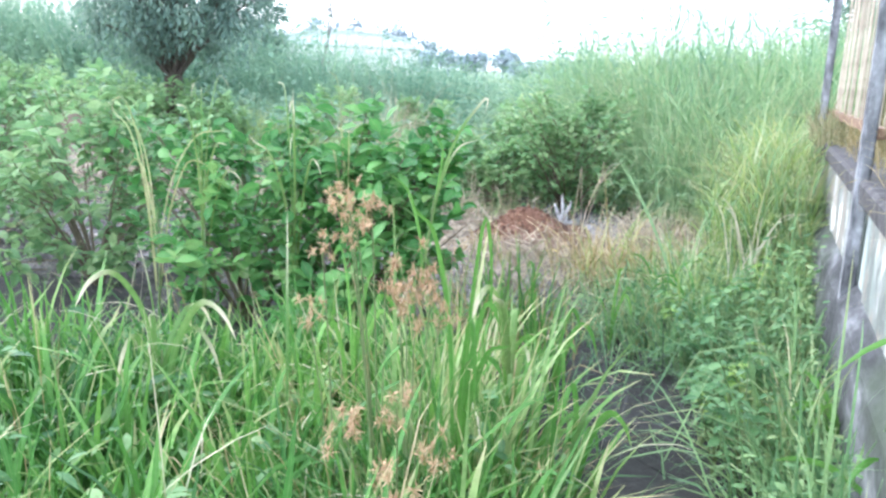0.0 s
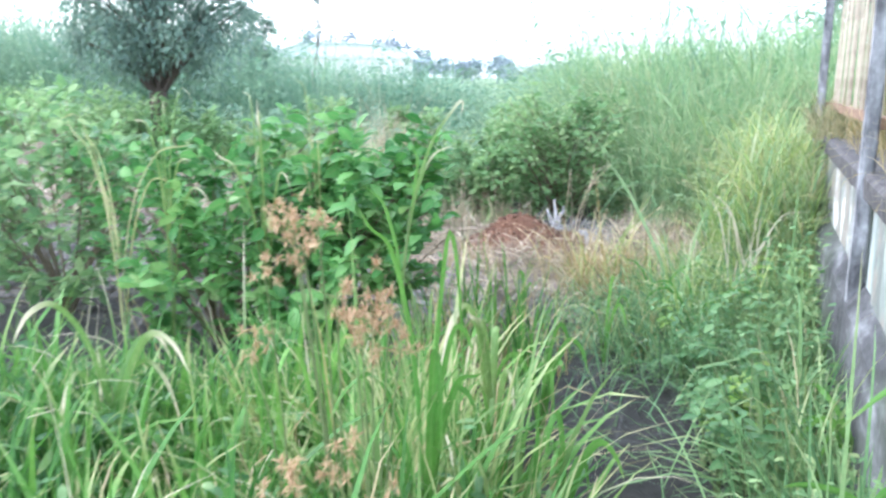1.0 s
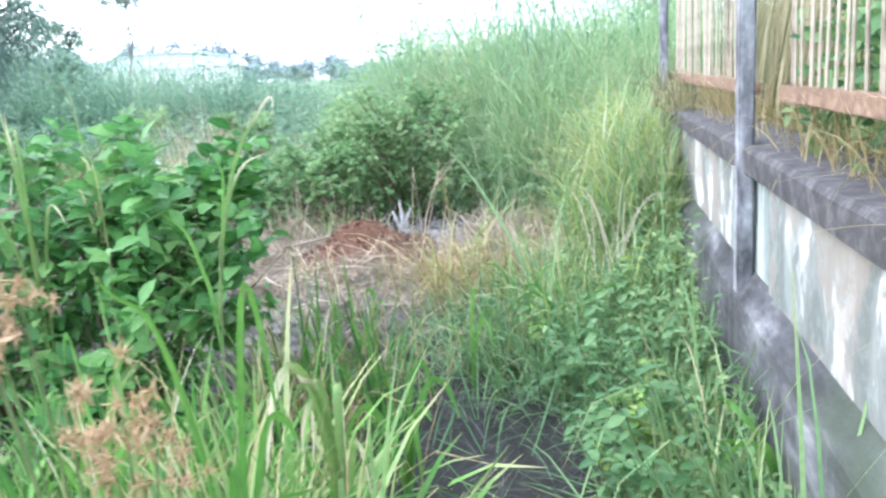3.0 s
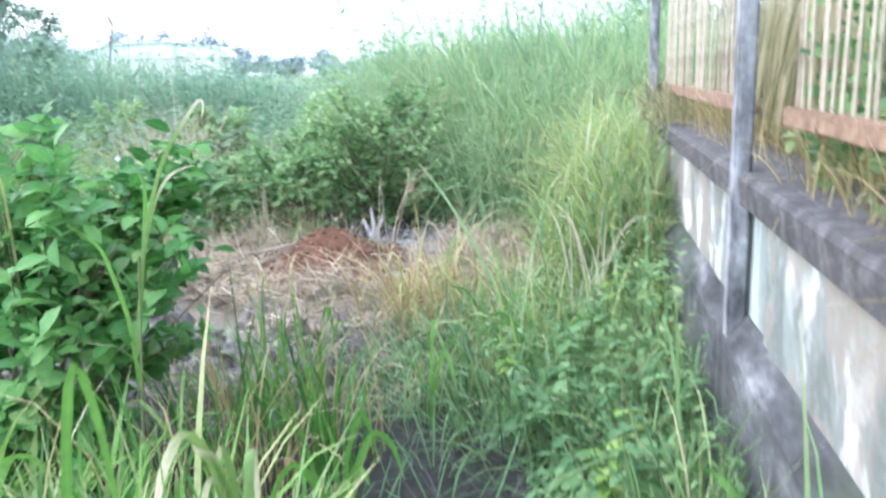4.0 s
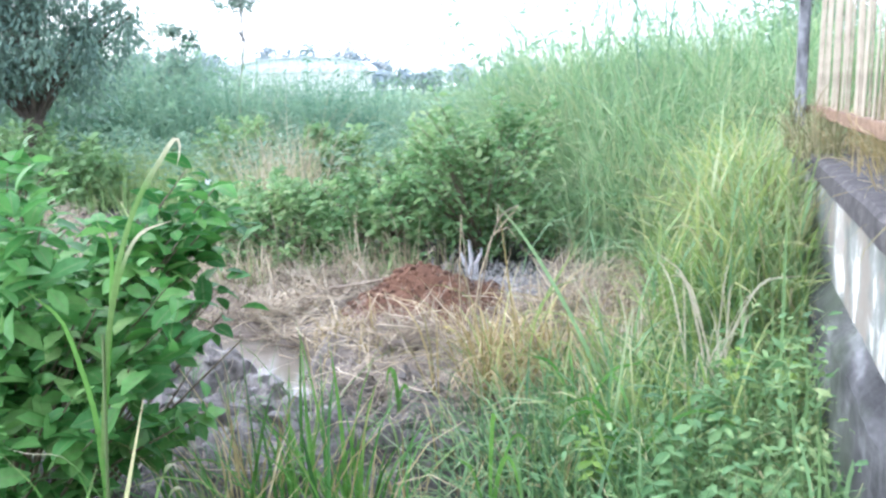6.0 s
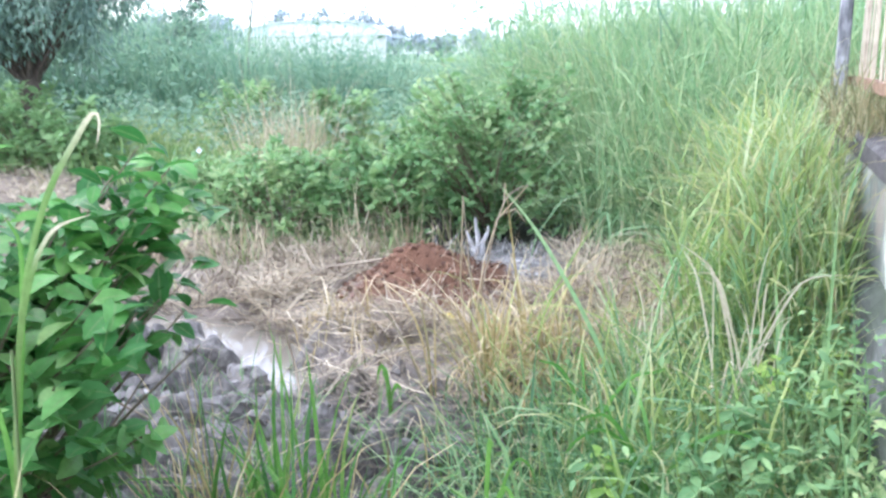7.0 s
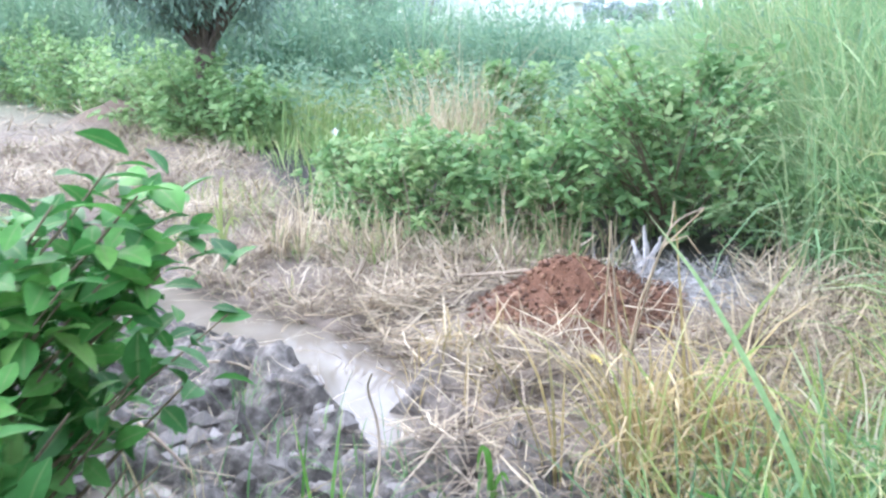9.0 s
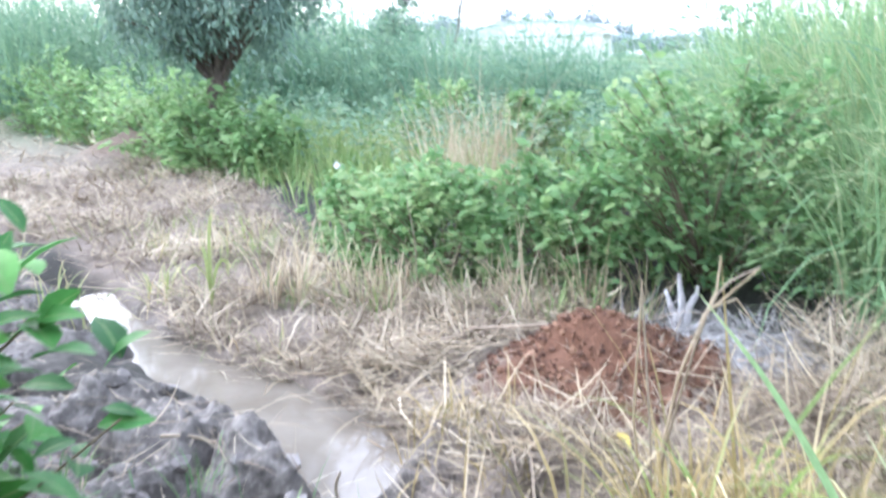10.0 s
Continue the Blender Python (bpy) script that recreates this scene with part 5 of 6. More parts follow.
# ---- distance ----
def far_tree(x, y, h, w, seed):
    r = np.random.default_rng(seed)
    root = new("far_tree")
    root.location = (x, y, 0)
    tagged(root, "tree on the horizon, haze put into its blue-grey colour", "tree", "trees on the horizon")
    pieces = [tube([(0, 0, 0), (0.1, 0, h * 0.3), (0, 0, h * 0.6)], 0.25, 0.1)]
    v_, f, u = join_arrays(pieces)
    put("trunk", mesh_of("trunk", v_, f), M_FAR_HAZED, root)
    n = 800
    q = r.normal(0, 1, (n, 3))
    q /= np.linalg.norm(q, axis=1)[:, None]
    lob = 0.7 + 0.3 * np.sin(3 * np.arctan2(q[:, 1], q[:, 0]) + seed) * np.cos(4 * q[:, 2] + seed)
    q = q * (r.uniform(0.5, 1, n) * lob)[:, None] * np.array([w, w, h * 0.5]) + np.array([0, 0, h * 0.52])
    v_, f, u = leaves_at(q, leaf_turn(n, -0.8, 0.8), np.full(n, 6.5) * r.uniform(0.6, 1.4, n), leaf_shape(0.085, 0.06, 0.1, 2))
    put("crown", mesh_of("crown", v_, f, u), M_FAR_HAZED, root, kind="stuff")


k = 0
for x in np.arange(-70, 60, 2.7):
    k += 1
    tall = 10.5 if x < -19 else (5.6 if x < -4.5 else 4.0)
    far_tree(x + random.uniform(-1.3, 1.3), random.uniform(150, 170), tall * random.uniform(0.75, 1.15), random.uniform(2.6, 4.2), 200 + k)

hall = new("long_hall")
hall.location = (-26.0, 125, 0.9)
tagged(hall, "long low hall with a pale curved roof, far off", "building")
part("wall", box_bm(-9.0, 8.6, -4, 4, -1.2, 3.0, 0.02), M_FWALL, hall)
a_ = np.linspace(0, math.pi, 15)
prof = np.stack([-9.6 * np.cos(a_) - 0.2, 2.9 + 2.0 * np.sin(a_) ** 0.8], -1)
vs = np.concatenate([np.stack([prof[:, 0], np.full(15, yy), prof[:, 1]], -1) for yy in (-4.6, 4.6)] + [np.stack([prof[:, 0], np.full(15, yy), prof[:, 1] - 0.12], -1) for yy in (-4.6, 4.6)])
fs = [[i, i + 1, 16 + i, 15 + i] for i in range(14)] + [[30 + i, 45 + i, 46 + i, 31 + i] for i in range(14)] + [[i, 30 + i, 31 + i, i + 1] for i in range(14)] + [[15 + i, 16 + i, 46 + i, 45 + i] for i in range(14)]
put("roof", mesh_of("roof", vs, fs), M_ROOF, hall, "pale sheet-metal roof")
bmg = bmesh.new()
bmesh.ops.contextual_create(bmg, geom=[bmg.verts.new((p[0], -4.2, p[1] - 0.1)) for p in prof] )
part("gable", bmg, M_ROOF, hall, "pale gable end")
# ---- clods, stalks and other small things ----
def clod_field(name, n, keep, x0, x1, y0, y1, size, mat, label, sink=0.3):
    """Crumbled lumps of earth, each of its own shape."""
    bm = bmesh.new()
    bmesh.ops.create_icosphere(bm, subdivisions=1, radius=1.0)
    base = np.array([v_.co[:] for v_ in bm.verts])
    tris = np.array([[v_.index for v_ in f.verts] for f in bm.faces])
    bm.free()
    x, y = scatter(n, x0, x1, y0, y1, keep)
    k = len(x)
    sz = size * rng.uniform(0.35, 1.0, k) ** 1.5 * 1.6
    shape = base[None] * (1 + 0.3 * rng.normal(0, 1, (k, len(base), 1)).clip(-1.6, 1.6)) * rng.uniform(0.6, 1.25, (k, 1, 3))
    p = np.stack([x, y, land(x, y) + sz * (0.5 - sink)], -1)
    vs = (shape * sz[:, None, None] + p[:, None, :]).reshape(-1, 3)
    fs = (tris[None] + (np.arange(k) * len(base))[:, None, None]).reshape(-1, 3)
    return put(name, mesh_of(name, vs, fs, smooth=False), mat, label=label, category="clods", kind="stuff")


def earth_mat(name, lo, mid, hi, rough):
    e = Mat(name)
    rnd = e.n.new("ShaderNodeNewGeometry").outputs["Random Per Island"]
    pos_ = e.n.new("ShaderNodeNewGeometry").outputs["Position"]
    nn = e.noise(70.0, 5.0, pos_, 0.7)
    fac = e.math("ADD", e.math("MULTIPLY", rnd, 0.5), e.math("MULTIPLY", nn, 0.5))
    return e.finish(e.ramp(fac, [(0.25, lo), (0.5, mid), (0.75, hi)]), rough, nn, 0.01)


M_COMP = earth_mat("compost_crumb", (0.05, 0.023, 0.013), (0.12, 0.058, 0.033), (0.23, 0.132, 0.08), 0.95)
M_MUDC = earth_mat("mud_clod", (0.05, 0.045, 0.041), (0.15, 0.135, 0.127), (0.27, 0.25, 0.24), 0.8)
clod_field("compost_crumbs", 3200, lambda x, y: sstep(1.05, 0.8, np.hypot((x - 0.61) / 0.50, (y - 7.25) / 0.49)), 0.0, 1.25, 6.6, 7.9, 0.0105, M_COMP, "crumbly red-brown compost heaped in a mound")
clod_field("mud_clods", 700, lambda x, y: mud_mask(x, y) * (smooth_noise(x, y, 3.0, 61) > 0.45) * sstep(-0.05, -0.2, ditch(x, y)[0]), -2.4, 0.9, 4.7, 6.9, 0.032, M_MUDC, "wet grey clods of turned mud", 0.75)
strew(110, 0.0, 1.1, 6.85, 7.8, lambda x, y: 1.0 * (np.hypot((x - 0.61) / 0.46, (y - 7.25) / 0.45) < 1), 0.12, 0.005, "bits of straw lying on the compost", 0.1, lift=0.02)
strew(900, 0.5, 1.7, 7.2, 8.25, lambda x, y: sstep(1.05, 0.7, np.hypot((x - 1.1) / 0.55, (y - 7.7) / 0.45)), 0.17, 0.007, "burnt grey stalks on the ash heap", 0.16, mat=M_CHAR, lift=0.06)


def stalk(name, pts, r0, r1, mat, label, category, parent=None):
    t = np.linspace(0, 1, 14)
    p = np.array(pts, float)
    s_ = np.linspace(0, 1, len(p))
    line = np.stack([np.interp(t, s_, p[:, i]) for i in range(3)], -1)
    for _ in range(2):
        line[1:-1] = (line[:-2] + 2 * line[1:-1] + line[2:]) / 4
    v_, f, u = tube(line, r0, r1, 6)
    return put(name, mesh_of(name, v_, f), mat, parent, label, category)


def ribbon(pts, width, twist=0.3, sharp=True):
    """A broad grass leaf that runs along the points: two halves folded at the rib."""
    t = np.linspace(0, 1, 16)
    p = np.array(pts, float)
    s_ = np.linspace(0, 1, len(p))
    line = np.stack([np.interp(t, s_, p[:, i]) for i in range(3)], -1)
    for _ in range(2):
        line[1:-1] = (line[:-2] + 2 * line[1:-1] + line[2:]) / 4
    d = np.gradient(line, axis=0)
    d /= np.linalg.norm(d, axis=1)[:, None] + 1e-9
    side = np.cross(d, np.array([math.sin(twist), math.cos(twist), 0.15]))
    side /= np.linalg.norm(side, axis=1)[:, None] + 1e-9
    up = np.cross(side, d)
    w = width * 0.5 * (0.6 + 0.75 * t - 1.32 * t ** 2.5).clip(0.02)
    vs = np.stack([line - side * w[:, None] + up * w[:, None] * 0.3, line, line + side * w[:, None] + up * w[:, None] * 0.3], 1).reshape(-1, 3)
    fs = []
    for i in range(15):
        b = 3 * i
        fs += [[b, b + 1, b + 4, b + 3], [b + 1, b + 2, b + 5, b + 4]]
    return vs, np.array(fs), np.stack([np.tile([0, 0.5, 1.0], 16), np.repeat(t, 3)], -1)


def coarse_grass(x, y, leaves, label, seed, mat=None, width=0.03, stem_h=0.5):
    """A coarse grass plant: a stalk and broad arching leaves, each (height, heading, reach, drop)."""
    r = np.random.default_rng(seed)
    z = float(land(x, y))
    root = new("grass_plant")
    root.location = (x, y, z - 0.01)
    tagged(root, label, "grass")
    v_, f, u = tube([(0, 0, 0), (0.01, 0.01, stem_h * 0.5), (0.0, 0.02, stem_h)], 0.007, 0.003)
    put("stem", mesh_of("stem", v_, f), M_STEM, root)
    for h, head, reach, drop in leaves:
        dx, dy = math.cos(head), math.sin(head)
        z0 = stem_h * r.uniform(0.05, 0.9) if h > stem_h else h * 0.2
        pts_ = [(0, 0, z0), (dx * reach * 0.2, dy * reach * 0.2, z0 + (h - z0) * 0.65), (dx * reach * 0.55, dy * reach * 0.55, h), (dx * reach * 0.85, dy * reach * 0.85, h - drop * 0.35), (dx * reach, dy * reach, h - drop)]
        v_, f, u = ribbon(pts_, width * r.uniform(0.7, 1.2), r.uniform(-1, 1))
        put("blade", mesh_of("blade", v_, f, u), mat or M_GRASS, root)
    return root


def wild(x, y, n, h, reach, seed, label, width=0.028, mat=None):
    r = np.random.default_rng(seed)
    return coarse_grass(x, y, [(h * r.uniform(0.6, 1.0), r.uniform(0, 6.28), reach * r.uniform(0.4, 1.0), h * r.uniform(-0.1, 0.45 if h < 1.1 else 0.08)) for _ in range(n)], label, seed, mat, width, h * 0.55)


def herb(x, y, height, stems, size, mat, label, seed):
    """A low broad-leaved weed: soft stems, each ending in a rosette of oval leaves."""
    r = np.random.default_rng(seed)
    root = new("herb")
    root.location = (x, y, float(land(x, y)) - 0.01)
    tagged(root, label, "weed", "broad-leaved weeds")
    shape = mesh_of("leaf", *leaf_shape(size, size * 0.55, 0.3, 4))
    for _ in range(stems):
        a_, reach, h = r.uniform(0, 6.28), height * r.uniform(0.1, 0.5), height * r.uniform(0.55, 1.0)
        top = np.array([math.cos(a_) * reach, math.sin(a_) * reach, h])
        v_, f, u = tube([(0, 0, 0), tuple(top * np.array([0.4, 0.4, 0.55])), tuple(top)], 0.0035, 0.002, 5)
        put("stem", mesh_of("stem", v_, f), M_STEM, root)
        for k in range(9):
            lf = put("leaf", shape, mat, root)
            at_ = top * (1 - 0.11 * (k // 3))
            lf.matrix_local = Matrix.LocRotScale(Vector(at_), Euler((r.uniform(-0.35, 0.45), r.normal(0, 0.25), 2.1 * k + r.uniform(-0.3, 0.3))), Vector((1, 1, 1)) * r.uniform(0.65, 1.15))
    return root


M_HERB1 = leaf_mat("herb_leaf_light", [(0.2, (0.17, 0.30, 0.05)), (0.5, (0.27, 0.42, 0.08)), (0.85, (0.42, 0.52, 0.16))], single=True, veins=True, translucent=0.4)
M_HERB2 = leaf_mat("herb_leaf_green", [(0.2, (0.065, 0.155, 0.055)), (0.5, (0.12, 0.245, 0.09)), (0.85, (0.21, 0.34, 0.14))], single=True, veins=True, translucent=0.4)
herb(1.43, 3.66, 0.33, 5, 0.06, M_HERB1, "yellow-green broad-leaved weed beside the trodden way", 801)
for i, (x, y, h, n) in enumerate([(1.55, 3.95, 0.30, 5), (1.30, 4.42, 0.30, 5), (1.66, 4.75, 0.42, 6), (1.72, 4.35, 0.36, 5), (1.35, 4.75, 0.28, 4), (1.78, 5.1, 0.40, 6), (1.52, 4.55, 0.34, 5), (1.6, 3.4, 0.34, 5)]):
    herb(x, y, h, n, 0.052, M_HERB1 if i in (0, 4) else M_HERB2, "soft green broad-leaved weed under the wall", 810 + i)

r_h = np.random.default_rng(77)
for i in range(24):
    y = r_h.uniform(3.3, 5.9)
    x = 1.776 + 0.248 * (y - 3.88) - r_h.uniform(0.10, 0.52)
    herb(x, y, r_h.uniform(0.26, 0.46), 5, r_h.uniform(0.036, 0.058), M_HERB1 if i % 9 == 0 else M_HERB2, "soft green broad-leaved weed under the wall", 840 + i)

# dry stems left standing upright
for x, y, n, h, w_, lab in ((1.76, 5.30, 15, 0.84, 0.008, "sheaf of bleached dry stems standing in the green"), (1.98, 5.85, 10, 0.72, 0.008, "thin sheaf of bleached stems beside the wall"), (1.55, 5.75, 14, 0.5, 0.009, "few bleached stems bent over the straw")):
    sheaf = new("dry_sheaf")
    sheaf.location = (x, y, float(land(x, y)) - 0.01)
    tagged(sheaf, lab, "grass")
    for _ in range(n):
        a_, o = r_h.uniform(0, 6.28), r_h.normal(0, 0.05, 2)
        hh, rr = h * r_h.uniform(0.55, 1.0), h * r_h.uniform(0.03, 0.4)
        v_, f, u = ribbon([(o[0], o[1], 0), (o[0] + 0.25 * rr * math.cos(a_), o[1] + 0.25 * rr * math.sin(a_), 0.5 * hh), (o[0] + 0.6 * rr * math.cos(a_), o[1] + 0.6 * rr * math.sin(a_), 0.85 * hh), (o[0] + rr * math.cos(a_), o[1] + rr * math.sin(a_), hh * r_h.uniform(0.85, 1.0))], w_ * r_h.uniform(0.6, 1.3), 0.1)
        put("stem", mesh_of("stem", v_, f, u), M_PALE, sheaf)

# a forked dry stalk beside the compost
forked = new("dry_stalk")
forked.location = (0.93, 6.16, float(land(0.93, 6.16)) - 0.01)
tagged(forked, "thin forked dry stalk in the golden grass", "stalk")
for pts_, r0 in (([(0, 0, 0), (0.0, 0.02, 0.22), (0.035, 0.03, 0.445), (0.09, 0.0, 0.62), (0.204, -0.134, 0.774)], 0.005), ([(0.085, 0.0, 0.6), (0.115, 0.02, 0.68), (0.12, 0.03, 0.76)], 0.003), ([(0.10, -0.01, 0.64), (0.16, 0.02, 0.66), (0.20, 0.05, 0.6)], 0.003), ([(-0.02, -0.05, 0), (-0.05, -0.15, 0.4), (-0.03, -0.26, 0.757)], 0.004)):
    v_, f, u = tube(pts_, r0, 0.002, 5)
    put("branch", mesh_of("branch", v_, f), M_TAN, forked)

# the plants whose tips stand out over the growth
for i, (x, y, n, h, reach) in enumerate([(0.47, 2.7, 7, 1.0, 0.25), (0.59, 3.3, 6, 0.7, 0.2), (0.74, 3.75, 5, 0.5, 0.2), (-0.43, 4.4, 7, 1.36, 0.25), (-0.19, 4.4, 6, 1.34, 0.25),
                                        (-0.86, 4.4, 7, 1.3, 0.25), (-1.06, 4.35, 7, 1.15, 0.35), (0.31, 4.05, 5, 0.6, 0.3), (0.09, 3.25, 6, 0.75, 0.3), (-0.51, 3.15, 6, 0.75, 0.35), (0.79, 2.95, 5, 0.55, 0.2),
                                        (0.66, 5.55, 5, 0.20, 0.06), (1.3, 5.2, 6, 0.45, 0.3), (1.02, 4.6, 4, 0.45, 0.2), (1.45, 4.9, 6, 0.45, 0.35), (1.59, 2.75, 6, 0.45, 0.4), (1.69, 3.45, 6, 0.5, 0.4)]):
    wild(x, y, n, h, reach, 400 + i, "coarse green grass plant with broad blades" if h < 1.1 else "tall grass plant with pale withered tips", (0.024 if y < 4.0 else 0.014) if h < 1.1 else 0.011, (M_BLEACH if i % 2 and i < 11 else M_GRASS) if h < 1.1 or i % 2 else M_YELLOW)
# one leaf close to the start of the way, and the bent one in the shrub
coarse_grass(1.34, 1.7, [(1.02, 2.9, 0.34, 0.10), (0.7, 1.4, 0.2, 0.1)], "coarse grass plant with one long green blade", 430, M_GRASS, 0.013, 0.6)
bent = new("grass_plant")
bent.location = (0.17, 4.15, float(land(0.17, 4.15)) - 0.01)
tagged(bent, "coarse grass plant with a bleached bent tip", "grass")
v_, f, u = tube([(0, 0, 0), (0.02, 0, 0.35), (0.05, 0, 0.78)], 0.005, 0.003)
put("stem", mesh_of("stem", v_, f), M_STEM, bent)
for pts_, w_, mt in (([(0.02, 0, 0.5), (0.06, 0, 0.8), (0.10, 0, 0.95), (0.15, 0.01, 1.08), (0.20, 0, 1.13), (0.24, 0, 1.20), (0.255, 0, 1.18), (0.24, 0, 1.13)], 0.015, M_BLEACH),
                     ([(0.03, 0, 0.6), (0.07, 0, 0.82), (0.11, 0, 0.94), (0.15, 0, 1.0), (0.22, 0, 1.02)], 0.012, M_BLEACH),
                     ([(0.03, 0, 0.55), (0.06, 0.02, 0.8), (0.08, 0.02, 0.97), (0.05, 0.02, 1.02)], 0.014, M_GRASS),
                     ([(0.02, 0, 0.4), (0.0, 0.03, 0.6), (-0.06, 0.05, 0.8), (-0.16, 0.08, 0.86)], 0.018, M_GRASS)):
    v_, f, u = ribbon(pts_, w_, 0.1)
    put("blade", mesh_of("blade", v_, f, u), mt, bent)
for name_pts, w_, mt, lab in (([(1.47, 5.46, 0.0), (1.40, 5.44, 0.28), (1.28, 5.41, 0.54), (1.15, 5.39, 0.77), (1.03, 5.37, 0.92)], 0.018, M_REED, "single long green blade arching over the straw"),
                              ([(1.12, 6.28, 0.0), (1.22, 6.34, 0.22), (1.34, 6.40, 0.41), (1.45, 6.43, 0.57)], 0.016, M_LIME, "single slanting yellow-green blade in the straw")):
    x0, y0 = name_pts[0][:2]
    single = new("grass_plant")
    single.location = (x0, y0, float(land(x0, y0)) - 0.01)
    tagged(single, lab, "grass")
    v_, f, u = ribbon([(px - x0, py - y0, pz) for px, py, pz in name_pts], w_, 0.1)
    put("blade", mesh_of("blade", v_, f, u), mt, single)
coarse_grass(-1.39, 7.64, [(0.5, 1.2, 0.05, -0.02), (0.35, 2.5, 0.1, 0.02), (0.3, 0.2, 0.12, 0.05), (0.28, 4.0, 0.12, 0.05)], "upright yellow-green grass tuft in the hay", 433, M_YELLOW, 0.022, 0.2)


def sedge(x, y, heads, seed):
    """A flowering sedge: thin stalks that carry brushes of brown spikelets."""
    r = np.random.default_rng(seed)
    z = float(land(x, y))
    root = new("sedge")
    root.location = (x, y, z - 0.01)
    tagged(root, "sedge in flower with rusty brown seed heads", "sedge", "sedges by the way")
    for hx, hy, hz, size in heads:
        top = np.array([hx - x, hy - y, hz - z])
        mid = top * np.array([0.3, 0.3, 0.55])
        t = np.linspace(0, 1, 7)[:, None]
        line = 2 * t * (1 - t) * mid + t ** 2 * top
        v_, f, u = tube(line, 0.0035, 0.0018, 5)
        put("stalk", mesh_of("stalk", v_, f), M_STEM, root)
        n = 230
        hub = r.normal(0, 0.55, (8, 3)) * size
        c_ = top + hub[r.integers(0, 8, n)] + r.normal(0, 0.06, (n, 3)) * size
        ln = size * r.uniform(0.22, 0.55, n)
        v_, f, u = leaves_at(c_, leaf_turn(n, -1.3, 1.4), ln / 0.085, leaf_shape(0.085, 0.012, 0.25, 2, 0.1))
        put("seed_head", mesh_of("seed_head", v_, f, u), M_SEED, root, "rusty brown spikelets", kind="stuff")
    return root


sedge(0.29, 2.65, [(0.20, 2.57, 1.015, 0.04), (0.23, 2.57, 0.955, 0.045), (0.26, 2.58, 1.005, 0.035), (0.215, 2.56, 0.985, 0.045), (0.30, 2.57, 0.855, 0.045)], 61)
sedge(0.37, 2.60, [(0.37, 2.57, 0.835, 0.05), (0.35, 2.57, 0.755, 0.05), (0.33, 2.58, 0.805, 0.045), (0.41, 2.56, 0.835, 0.04), (0.43, 2.57, 0.745, 0.04)], 62)
sedge(0.17, 2.7, [(0.15, 2.57, 0.895, 0.035), (0.12, 2.57, 0.735, 0.04)], 63)
sedge(0.40, 2.25, [(0.40, 2.15, 0.695, 0.04), (0.30, 2.15, 0.645, 0.045), (0.39, 2.15, 0.555, 0.05), (0.47, 2.15, 0.615, 0.04)], 64)

# forked dead stump on the ash, thin bare twigs, and the pale stick
stump = new("dead_stump")
stump.location = (0.88, 7.72, float(land(0.88, 7.72)) - 0.02)
tagged(stump, "grey forked dead stump standing in the ash", "stump")
for i, (dx, dy, h) in enumerate(((-0.08, 0.02, 0.22), (-0.02, -0.02, 0.31), (0.055, 0.02, 0.25), (0.02, 0.03, 0.17), (-0.05, -0.03, 0.13), (0.09, -0.01, 0.11))):
    r_ = np.random.default_rng(90 + i)
    tt = np.linspace(0, 1, 9)[:, None]
    line = tt ** 1.4 * np.array([dx, dy, 0]) + tt * np.array([0, 0, h]) + r_.normal(0, 0.006, (9, 3)) * np.array([1, 1, 0])
    v_, f, u = tube(line, 0.026, 0.006, 8)
    v_ = v_ + r_.normal(0, 0.0022, v_.shape)
    put("prong", mesh_of("prong", v_, f), M_GREYWOOD, stump)
stalk("twig", [(0.90, 6.25, 0.0), (0.965, 6.10, 0.4), (1.045, 5.92, 0.76), (1.134, 6.0, 0.79)], 0.004, 0.002, M_STRAW, "thin dry bent stalk standing in the straw", "twig")
stalk("twig", [(0.93, 5.98, 0.0), (0.93, 5.95, 0.35), (0.90, 5.90, 0.76)], 0.004, 0.002, M_STRAW, "thin dry upright stalk", "twig")
stalk("stick", [(0.02, 7.46, 0.10), (0.2, 7.44, 0.13), (0.38, 7.40, 0.17)], 0.011, 0.008, M_STRAW, "pale dry stick leaning on the compost", "stick")
stalk("stick", [(-0.53, 5.72, 0.07), (-0.36, 5.61, 0.075), (-0.18, 5.50, 0.05)], 0.007, 0.004, M_STRAW, "pale dry stick lying on the mud", "stick")
stalk("twig", [(-0.42, 8.0, 0.0), (-0.42, 7.98, 0.35), (-0.45, 7.96, 0.55)], 0.004, 0.002, M_STRAW, "dry stalk leaning on the shrub", "twig")


stalk("stick", [(-0.56, 6.14, 0.11), (-0.49, 6.19, 0.10), (-0.42, 6.24, 0.06)], 0.006, 0.004, M_STRAW, "short pale stick on the bank of the ditch", "stick")
stalk("twig", [(0.36, 5.45, 0.0), (0.335, 5.60, 0.10), (0.30, 5.69, 0.20), (0.275, 5.66, 0.31), (0.30, 5.65, 0.36)], 0.005, 0.003, M_STRAW, "crooked dry stalk rising from the mud", "twig")


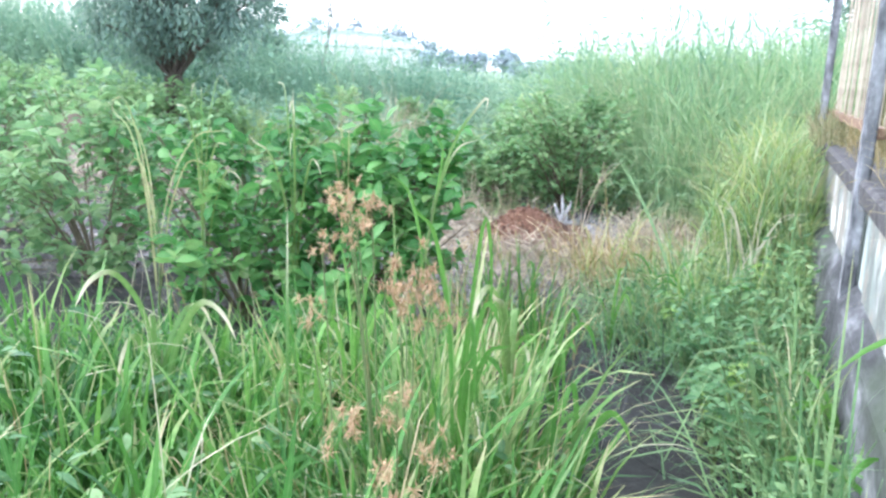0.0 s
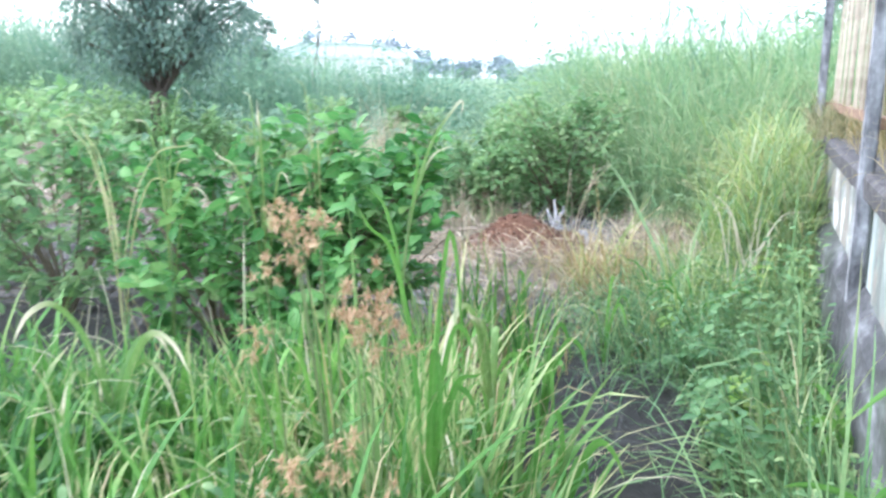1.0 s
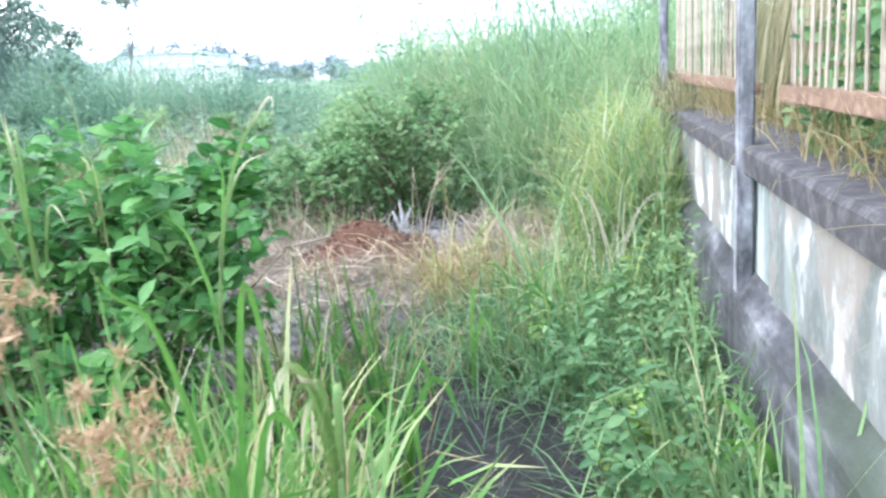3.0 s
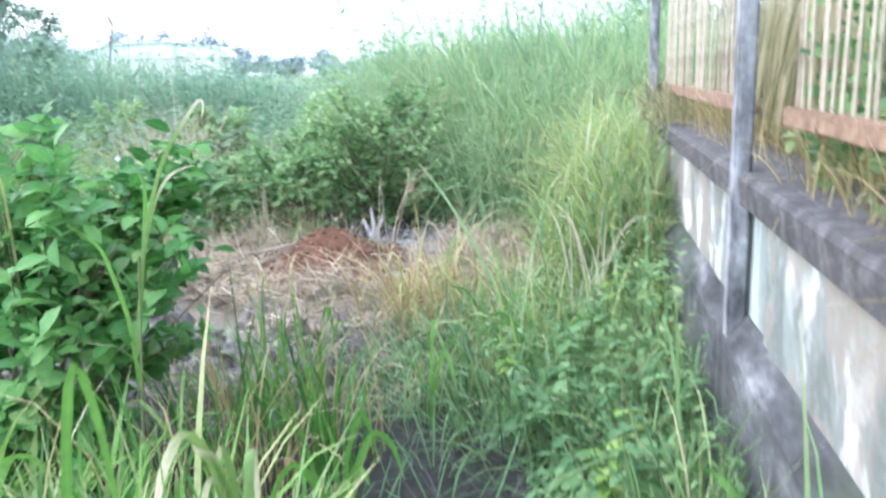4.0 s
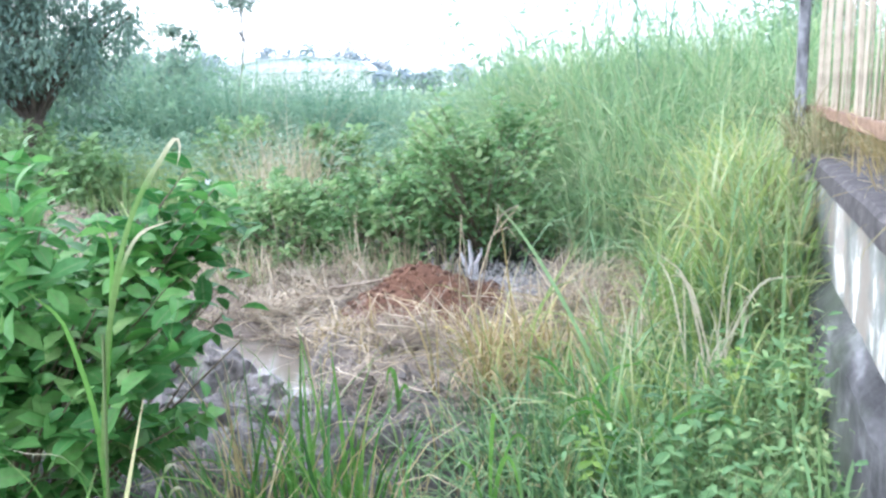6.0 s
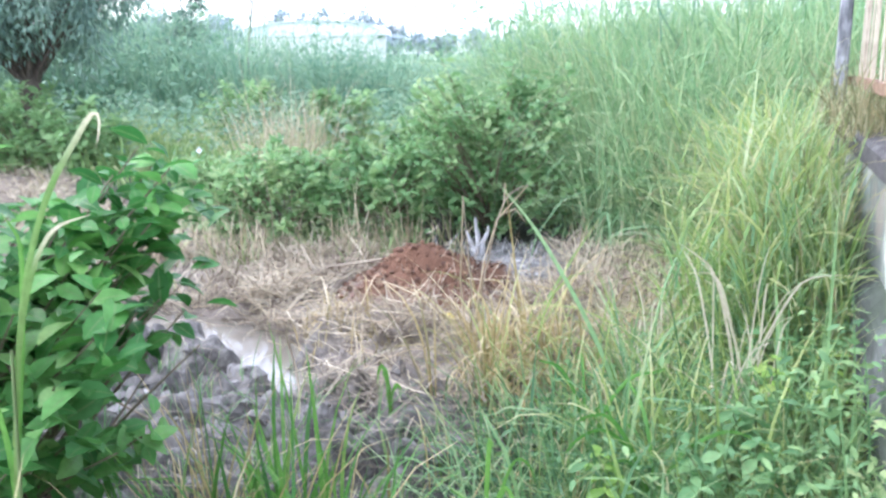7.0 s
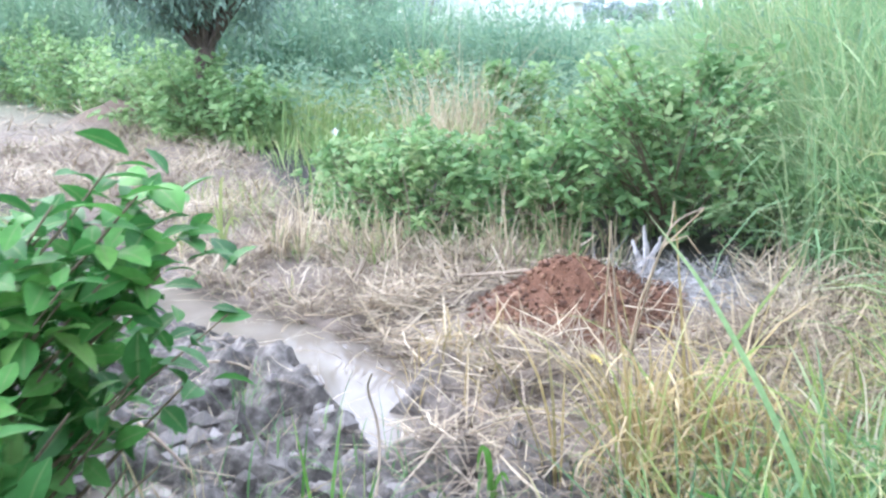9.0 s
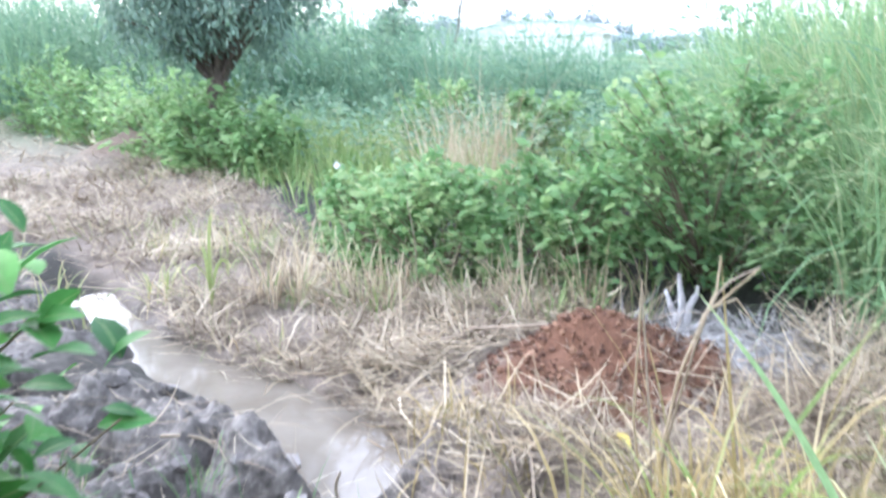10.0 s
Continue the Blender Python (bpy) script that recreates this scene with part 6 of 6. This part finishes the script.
# single stalks of straw that lie loose on top
straw_bed = new("loose_straw")
tagged(straw_bed, "loose dry stalks lying on the trodden straw", "straw")
kinds = []
for i in range(7):
    r_ = np.random.default_rng(700 + i)
    L = r_.uniform(0.14, 0.32)
    b1, b2 = r_.normal(0, 0.03, 2)
    v_, f, u = tube([(-L / 2, 0, 0), (-L / 6, b1, 0.008), (L / 6, b1 + b2, 0.010), (L / 2, b2, 0.002)], 0.0030, 0.0017, 5)
    kinds.append(mesh_of("stalk", v_, f))
lx_, ly_ = scatter(1400, -0.5, 2.2, 5.9, 7.9, lambda x, y: straw_keep(x, y))
for i in range(min(280, len(lx_))):
    b = put("stalk", kinds[i % 7], M_STALK, straw_bed)
    b.matrix_local = Matrix.LocRotScale(Vector((lx_[i], ly_[i], float(land(lx_[i], ly_[i])) + random.uniform(0.02, 0.07))), Euler((random.uniform(-0.25, 0.25), random.uniform(-0.3, 0.3), random.uniform(0, 6.28))), None)

# a fallen yellow leaf, and a white scrap caught in the shrub
v_, f, u = leaf_shape(0.14, 0.04, 0.35, 5, 0.4)
fl = put("fallen_leaf", mesh_of("fallen_leaf", v_, f, u), M_YLEAF, label="fallen bright yellow leaf lying on the straw", category="leaf")
fl.matrix_world = pose(0.82, 6.52, float(land(0.82, 6.52)) + 0.08, 10, 5, 40)
bm = bmesh.new()
bmesh.ops.create_grid(bm, x_segments=7, y_segments=7, size=0.015)
for v_ in bm.verts:
    v_.co.x += 0.014 * noise.noise(v_.co * 70 + Vector((9, 1, 2)))
    v_.co.y += 0.014 * noise.noise(v_.co * 70 + Vector((1, 7, 5)))
    v_.co.z = 0.022 * noise.noise(v_.co * 60) + 0.012 * noise.noise(v_.co * 25 + Vector((3, 3, 3)))
bmesh.ops.solidify(bm, geom=bm.faces[:], thickness=0.001)
me = bpy.data.meshes.new("plastic_scrap")
bm.to_mesh(me)
bm.free()
sc = put("plastic_scrap", me, M_SCRAP, label="crumpled white plastic scrap caught in the shrub", category="litter")
sc.matrix_world = pose(-0.92, 8.16, 0.69, 70, 20, 10)
